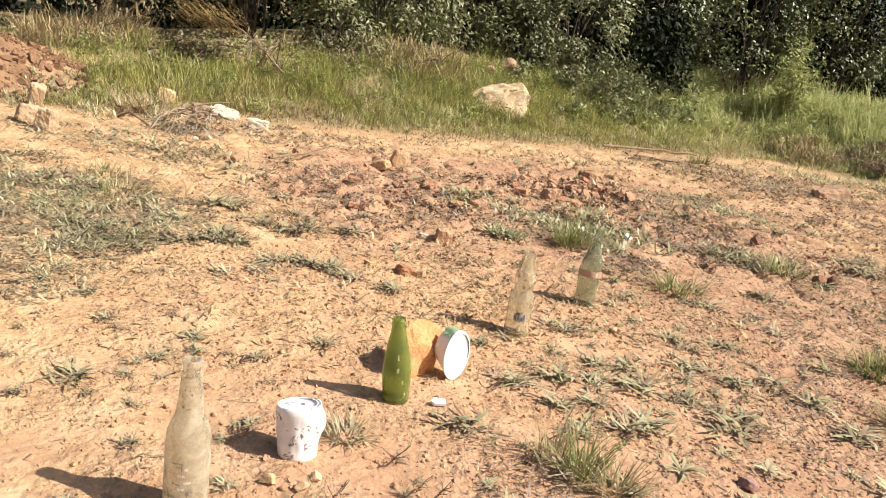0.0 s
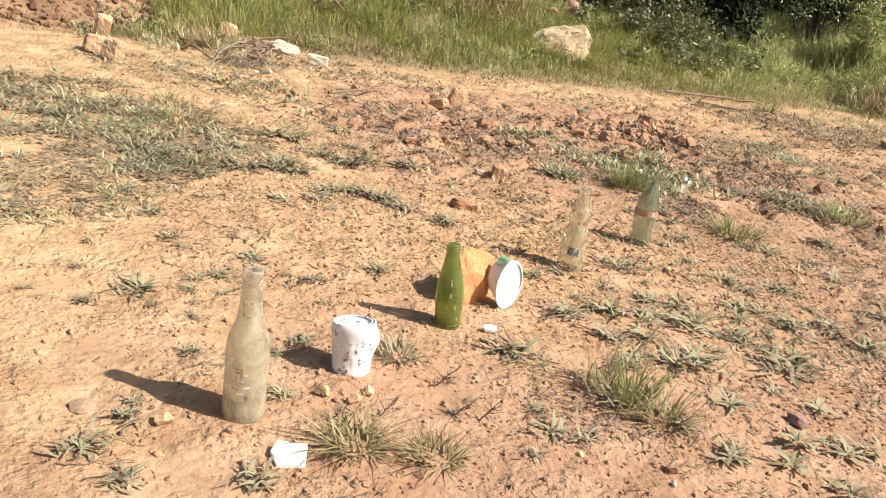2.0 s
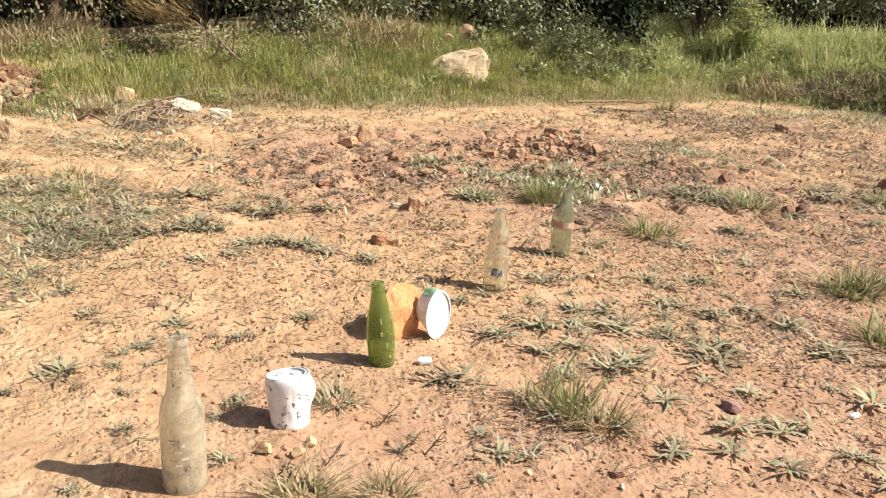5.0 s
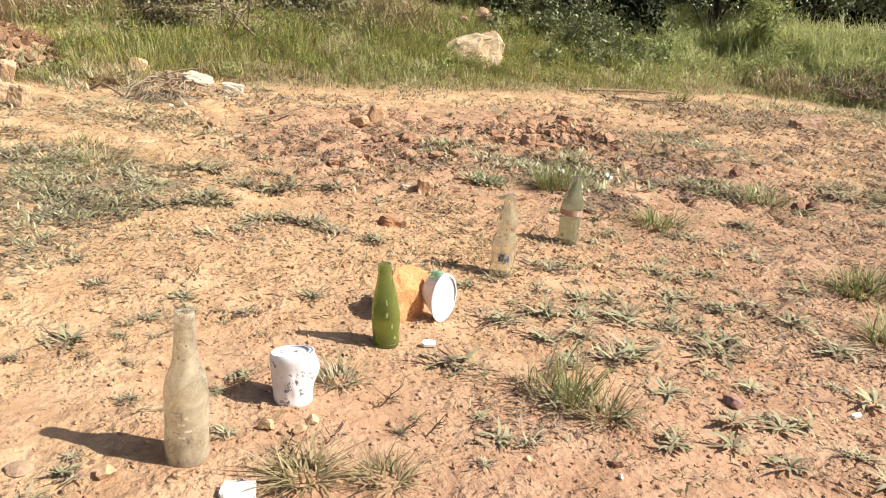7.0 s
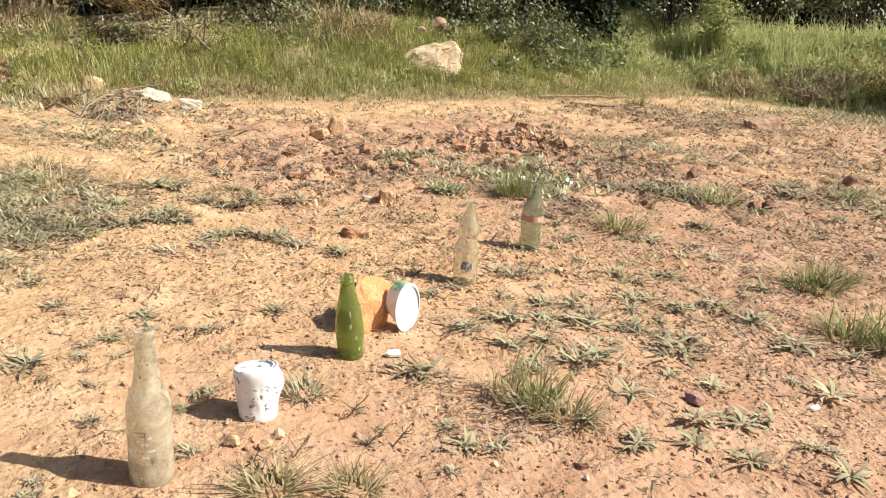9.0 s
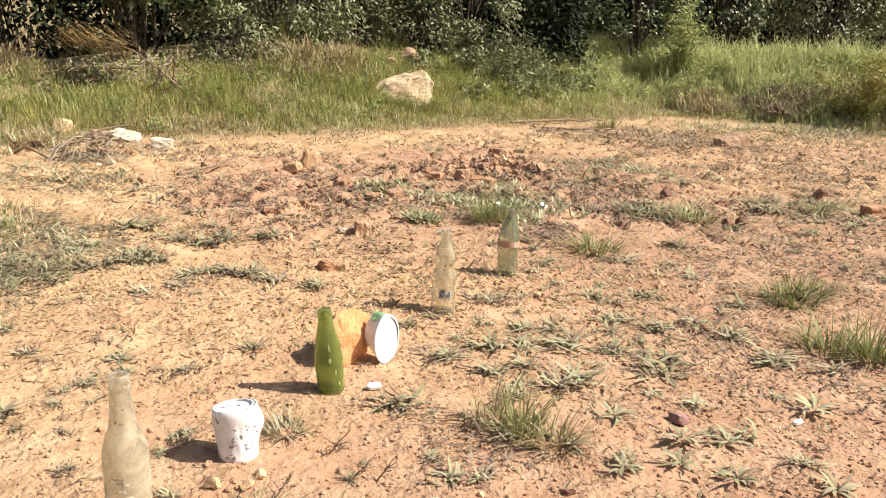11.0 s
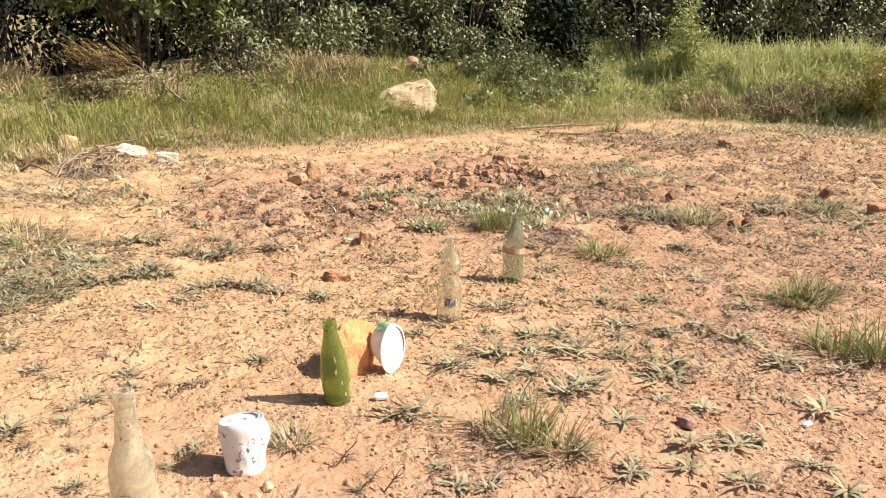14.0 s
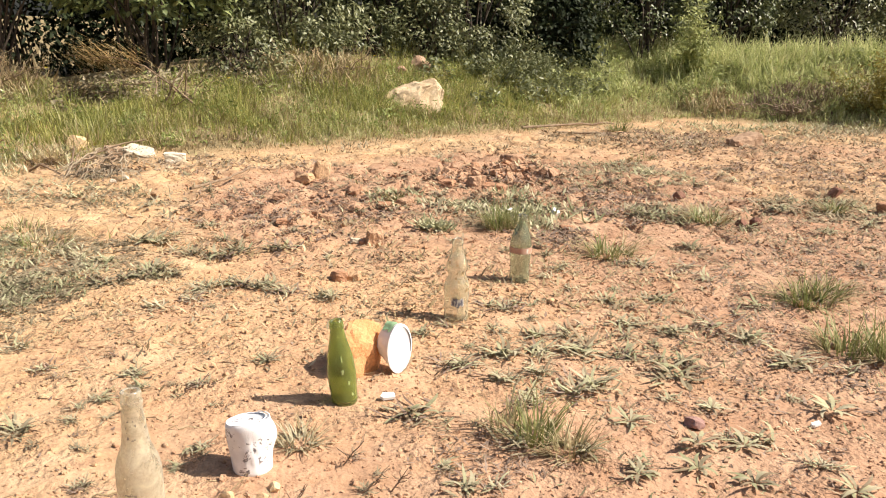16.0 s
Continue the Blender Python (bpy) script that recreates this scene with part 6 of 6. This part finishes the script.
def sprig(x, y, size, seed, label="dry branching weed sprig standing in the soil"):
    r = np.random.default_rng(seed)
    root = thing("dry_sprig", x, y, None, label, "dry sprig", "dry sprigs")
    top = np.array([size * r.uniform(0.5, 0.9), size * r.uniform(-0.3, 0.3), size * 0.75])
    v, f = tube(crooked((0, 0, -0.002), top, 5, size * 0.03), np.linspace(0.0016, 0.0007, 6), 5)
    part("stalk", mesh_np("stalk", v, f, TWIG), root)
    for k in range(6):
        u = r.uniform(0.2, 0.9)
        a = r.uniform(0, 2 * math.pi)
        p = top * u
        q = p + np.array([math.cos(a), math.sin(a), r.uniform(0.1, 0.9)]) * size * r.uniform(0.2, 0.45)
        v, f = tube(crooked(p, q, 3, size * 0.02), np.linspace(0.0011, 0.0005, 4), 5)
        part("twig", mesh_np("twig", v, f, TWIG), root)
    return root


for k, (x, y, s) in enumerate([(0.27, 1.40, 0.07), (0.30, 1.30, 0.055), (0.19, 1.26, 0.05), (0.345, 1.31, 0.05), (0.12, 1.22, 0.045), (0.46, 1.76, 0.04), (0.56, 1.56, 0.05)]):
    sprig(x, y, s, 900 + k)


def brush_pile(x, y, w, h, n, seed, label, material, needles=0, toward=(0.5, -0.1)):
    """Dead branches in a heap, some with dry needles or roots."""
    r = np.random.default_rng(seed)
    root = thing("brush_pile", x, y, None, label, "brushwood", "dead brush")
    ends = []
    for k in range(n):
        a = np.array([r.normal(0, w * 0.3), r.normal(0, w * 0.2), r.uniform(0, h * 0.3)])
        b2 = a + np.array([toward[0] * w * r.uniform(0.3, 1.6) + r.normal(0, w * 0.35), toward[1] * w + r.normal(0, w * 0.25), r.uniform(-0.1, 1.0) * h])
        v, f = tube(crooked(a, b2, 6, w * 0.04), np.linspace(0.0065, 0.002, 7) * r.uniform(0.5, 1.1), 6)
        part("dead_branch", mesh_np("dead_branch", v, f, TWIG), root)
        ends.append((a, b2))
    if needles:
        chunks = []
        for a, b2 in ends:
            u = r.uniform(0.3, 1.0, needles)[:, None]
            base = a + (b2 - a) * u + r.normal(0, w * 0.04, (needles, 3))
            az = math.atan2(b2[1] - a[1], b2[0] - a[0]) + r.normal(0, 0.7, needles)
            chunks.append(blades(base, az, 0.13 * r.uniform(0.5, 1.2, needles), 0.0035 * np.ones(needles), r.uniform(0.6, 1.5, needles), r.uniform(0, 0.6, needles), belly=0))
        v, f = join(chunks)
        part("dry_needles", mesh_np("dry_needles", v, f, material), root, "dry brown foliage still on the branches")
    return root


def dead_frond(x, y, seed):
    """A dead pine branch propped on the brushwood; its brown needles hang out level."""
    r = np.random.default_rng(seed)
    root = thing("dead_pine_branch", x, y, None, "dead brown pine branch propped on the brushwood", "branch", "dead brush")
    way = [np.array(p) for p in ((0.36, -0.05, 0.03), (0.25, -0.02, 0.12), (0.08, 0.0, 0.24), (-0.1, 0.02, 0.29), (-0.28, 0.03, 0.28))]
    v, f = tube(way, [0.006, 0.006, 0.005, 0.004, 0.003], 7)
    part("branch", mesh_np("branch", v, f, TWIG), root)
    for k in range(5):
        p = way[2] + (way[4] - way[2]) * (k / 5)
        q = p + np.array([-0.16, r.uniform(-0.08, 0.08), r.uniform(-0.03, 0.07)])
        v, f = tube(crooked(p, q, 3, 0.006), [0.004, 0.003, 0.002, 0.0015], 5)
        part("twig", mesh_np("twig", v, f, TWIG), root)
    n = 800
    u = r.uniform(0, 1, n)[:, None]
    base = way[2] + (way[4] - way[2]) * u + r.normal(0, 0.045, (n, 3))
    v, f = blades(base, np.pi + r.normal(0, 0.55, n), 0.15 * r.uniform(0.5, 1.2, n), np.full(n, 0.004), r.uniform(0.95, 1.6, n), r.uniform(0, 0.6, n), belly=0)
    tagged(part("dry_needles", mesh_np("dry_needles", v, f, DEAD_NEEDLES), root, "rust-brown dry needles"), kind="stuff")
    return root


dead_frond(-0.98, 5.62, 41)
brush_pile(-0.72, 5.70, 0.36, 0.26, 18, 42, "tangle of bare dry branches in the grass", STRAW, 0, (0.2, 0.0))
brush_pile(-1.3, 5.75, 0.36, 0.16, 10, 46, "tangle of grey dry branches under the shrubs", STRAW, 0, (0.2, 0.0))
brush_pile(0.15, 6.7, 0.45, 0.14, 14, 47, "tangle of bare dry branches in the grass", STRAW, 25, (0.2, 0.0))


def root_mass(x, y, w, h, n, seed):
    """An uprooted bush lying down: a low crown from which dry roots hang and fan out over the soil."""
    r = np.random.default_rng(seed)
    root = thing("uprooted_bush", x, y, None, "dry grey-brown uprooted bush with fanned roots beside pale stones", "dead bush", "dead brush")
    for name, rows, back, top in (("root_fibre", n // 2, 0.16, h * 1.5), ("hanging_fibre", n // 2, -0.12, h * 0.7)):
        base = np.stack([r.normal(0, w * 0.30, rows), back + r.normal(0, w * 0.12, rows), top * r.uniform(0.3, 1.0, rows)], 1)
        az = -math.pi / 2 + r.normal(0, 0.45, rows) + base[:, 0] / w * 1.3
        v, f = blades(base, az, w * r.uniform(0.25, 0.65, rows), r.uniform(0.004, 0.009, rows), r.uniform(1.1, 1.5, rows), r.uniform(0.5, 1.2, rows), 6, belly=0, bend=r.normal(0, 0.5, rows))
        v[:, 2] = np.maximum(v[:, 2], 0.002)
        tagged(part(name, mesh_np(name, v, f, DRY_ROOT), root, "grey-brown dry root fibres"), kind="stuff")
    for k in range(14):
        a = np.array([r.normal(0, w * 0.3), r.normal(0.03, w * 0.15), h * r.uniform(0.7, 1.5)])
        q = np.array([a[0] * 1.3 + r.normal(-0.04, 0.06), a[1] - r.uniform(0.1, 0.3), 0.01])
        v, f = tube(crooked(a, q, 5, 0.010, -0.03), np.linspace(0.004, 0.0015, 6), 6)
        part("root", mesh_np("root", v, f, DRY_ROOT if k % 2 else TWIG), root)
    for pts in ([(-0.17, -0.06, 0.0), (-0.15, -0.02, 0.06), (-0.145, 0.02, 0.12)], [(-0.16, -0.02, 0.03), (-0.05, 0.04, 0.10), (0.05, 0.08, 0.135), (0.15, 0.12, 0.15)], [(-0.36, 0.05, 0.01), (-0.30, 0.02, 0.045), (-0.20, -0.03, 0.012)]):
        v, f = tube(pts, [0.006 - 0.001 * i for i in range(len(pts))], 7)
        part("stem", mesh_np("stem", v, f, TWIG), root)
    return root


root_mass(-0.80, 4.22, 0.21, 0.075, 560, 43)
brush_pile(-1.12, 4.45, 0.22, 0.07, 12, 48, "thin dry twigs and stalks beside the uprooted bush", STRAW, 20, (0.0, -0.3))
brush_pile(-1.95, 5.95, 0.42, 0.26, 16, 44, "tangle of dry straw-coloured brush", STRAW, 50, (0.5, 0.1))
brush_pile(3.95, 6.95, 0.40, 0.12, 22, 49, "tangle of bare dry branches in the grass", TWIG, 0, (-0.3, 0.0))
brush_pile(4.35, 7.15, 0.30, 0.14, 18, 50, "tangle of bare dry branches in the grass", TWIG, 0, (0.2, 0.0))
brush_pile(4.25, 6.9, 0.5, 0.10, 16, 45, "tangle of bare dry branches in the grass", STRAW, 0, (-0.3, 0.0))


def herb(x, y, tall, n, material, label, seed, leaf=0.05, leaf_w=0.018, spread=0.12):
    """A leafy herb: thin upright stems with leaves all the way up."""
    r = np.random.default_rng(seed)
    root = thing("leafy_herb", x, y, None, label, "plant", "leafy plants in the bank")
    pts = []
    for k in range(n):
        b2 = np.array([r.normal(0, spread), r.normal(0, spread), tall * r.uniform(0.6, 1.1)])
        way = crooked((b2[0] * 0.3, b2[1] * 0.3, 0), b2, 5, 0.015)
        v, f = tube(way, np.linspace(0.004, 0.0015, 6), 5)
        part("stem", mesh_np("stem", v, f, material), root)
        pts += list(way[1:])
    v, f = leaf_cloud(np.array(pts), 9, 0.03, leaf, leaf_w, seed, outward=r.normal(0, 0.6, (len(pts), 3)) * np.array([1, 1, 0.2]))
    part("leaves", mesh_np("leaves", v, f, material), root)
    return root


herb(3.55, 8.05, 0.66, 24, LEAF_YELLOW, "tall bright green leafy herb before the shrubs", 51, 0.060, 0.016, 0.10)
herb(4.52, 6.66, 0.44, 26, LEAF_OCHRE, "ochre and olive bush at the edge of the clearing", 53, 0.036, 0.018, 0.14)
herb(4.86, 6.60, 0.40, 22, LEAF_OCHRE, "low yellow-green bush at the edge of the clearing", 54, 0.04, 0.018, 0.2)
herb(1.5, 7.3, 0.35, 14, LEAF_GREY, "grey-green leafy plant before the shrubs", 55, 0.04, 0.014, 0.2)
herb(1.9, 7.5, 0.3, 12, LEAF_GREY, "grey-green leafy plant before the shrubs", 56, 0.04, 0.014, 0.2)


def flower(x, y, tall, seed):
    """A yellow daisy on a thin stem."""
    root = thing("yellow_flower", x, y, None, "small yellow wild flower on a thin stem", "flower", "wild flowers")
    v, f = tube(crooked((0, 0, -0.005), (0.01, 0.0, tall), 4, 0.004), [0.0016] * 5, 5)
    part("stem", mesh_np("stem", v, f, TUFT), root)
    n = 10
    az = np.linspace(0, 2 * np.pi, n, endpoint=False)
    v, f = blades(np.tile(np.array([[0.01, 0.0, tall]]), (n, 1)), az, np.full(n, 0.014), np.full(n, 0.007), np.full(n, 1.0), np.full(n, 0.3), 4)
    part("petals", mesh_np("petals", v, f, YELLOW_PETAL), root, "bright yellow petals")
    return root


YELLOW_PETAL = plain_mat("yellow_petals", (0.70, 0.52, 0.02), (0.85, 0.68, 0.06), 50.0, 0.6)
flower(-1.46, 5.55, 0.22, 1)
flower(0.31, 6.55, 0.13, 2)
flower(0.52, 6.85, 0.15, 3)
flower(-0.45, 5.9, 0.15, 4)
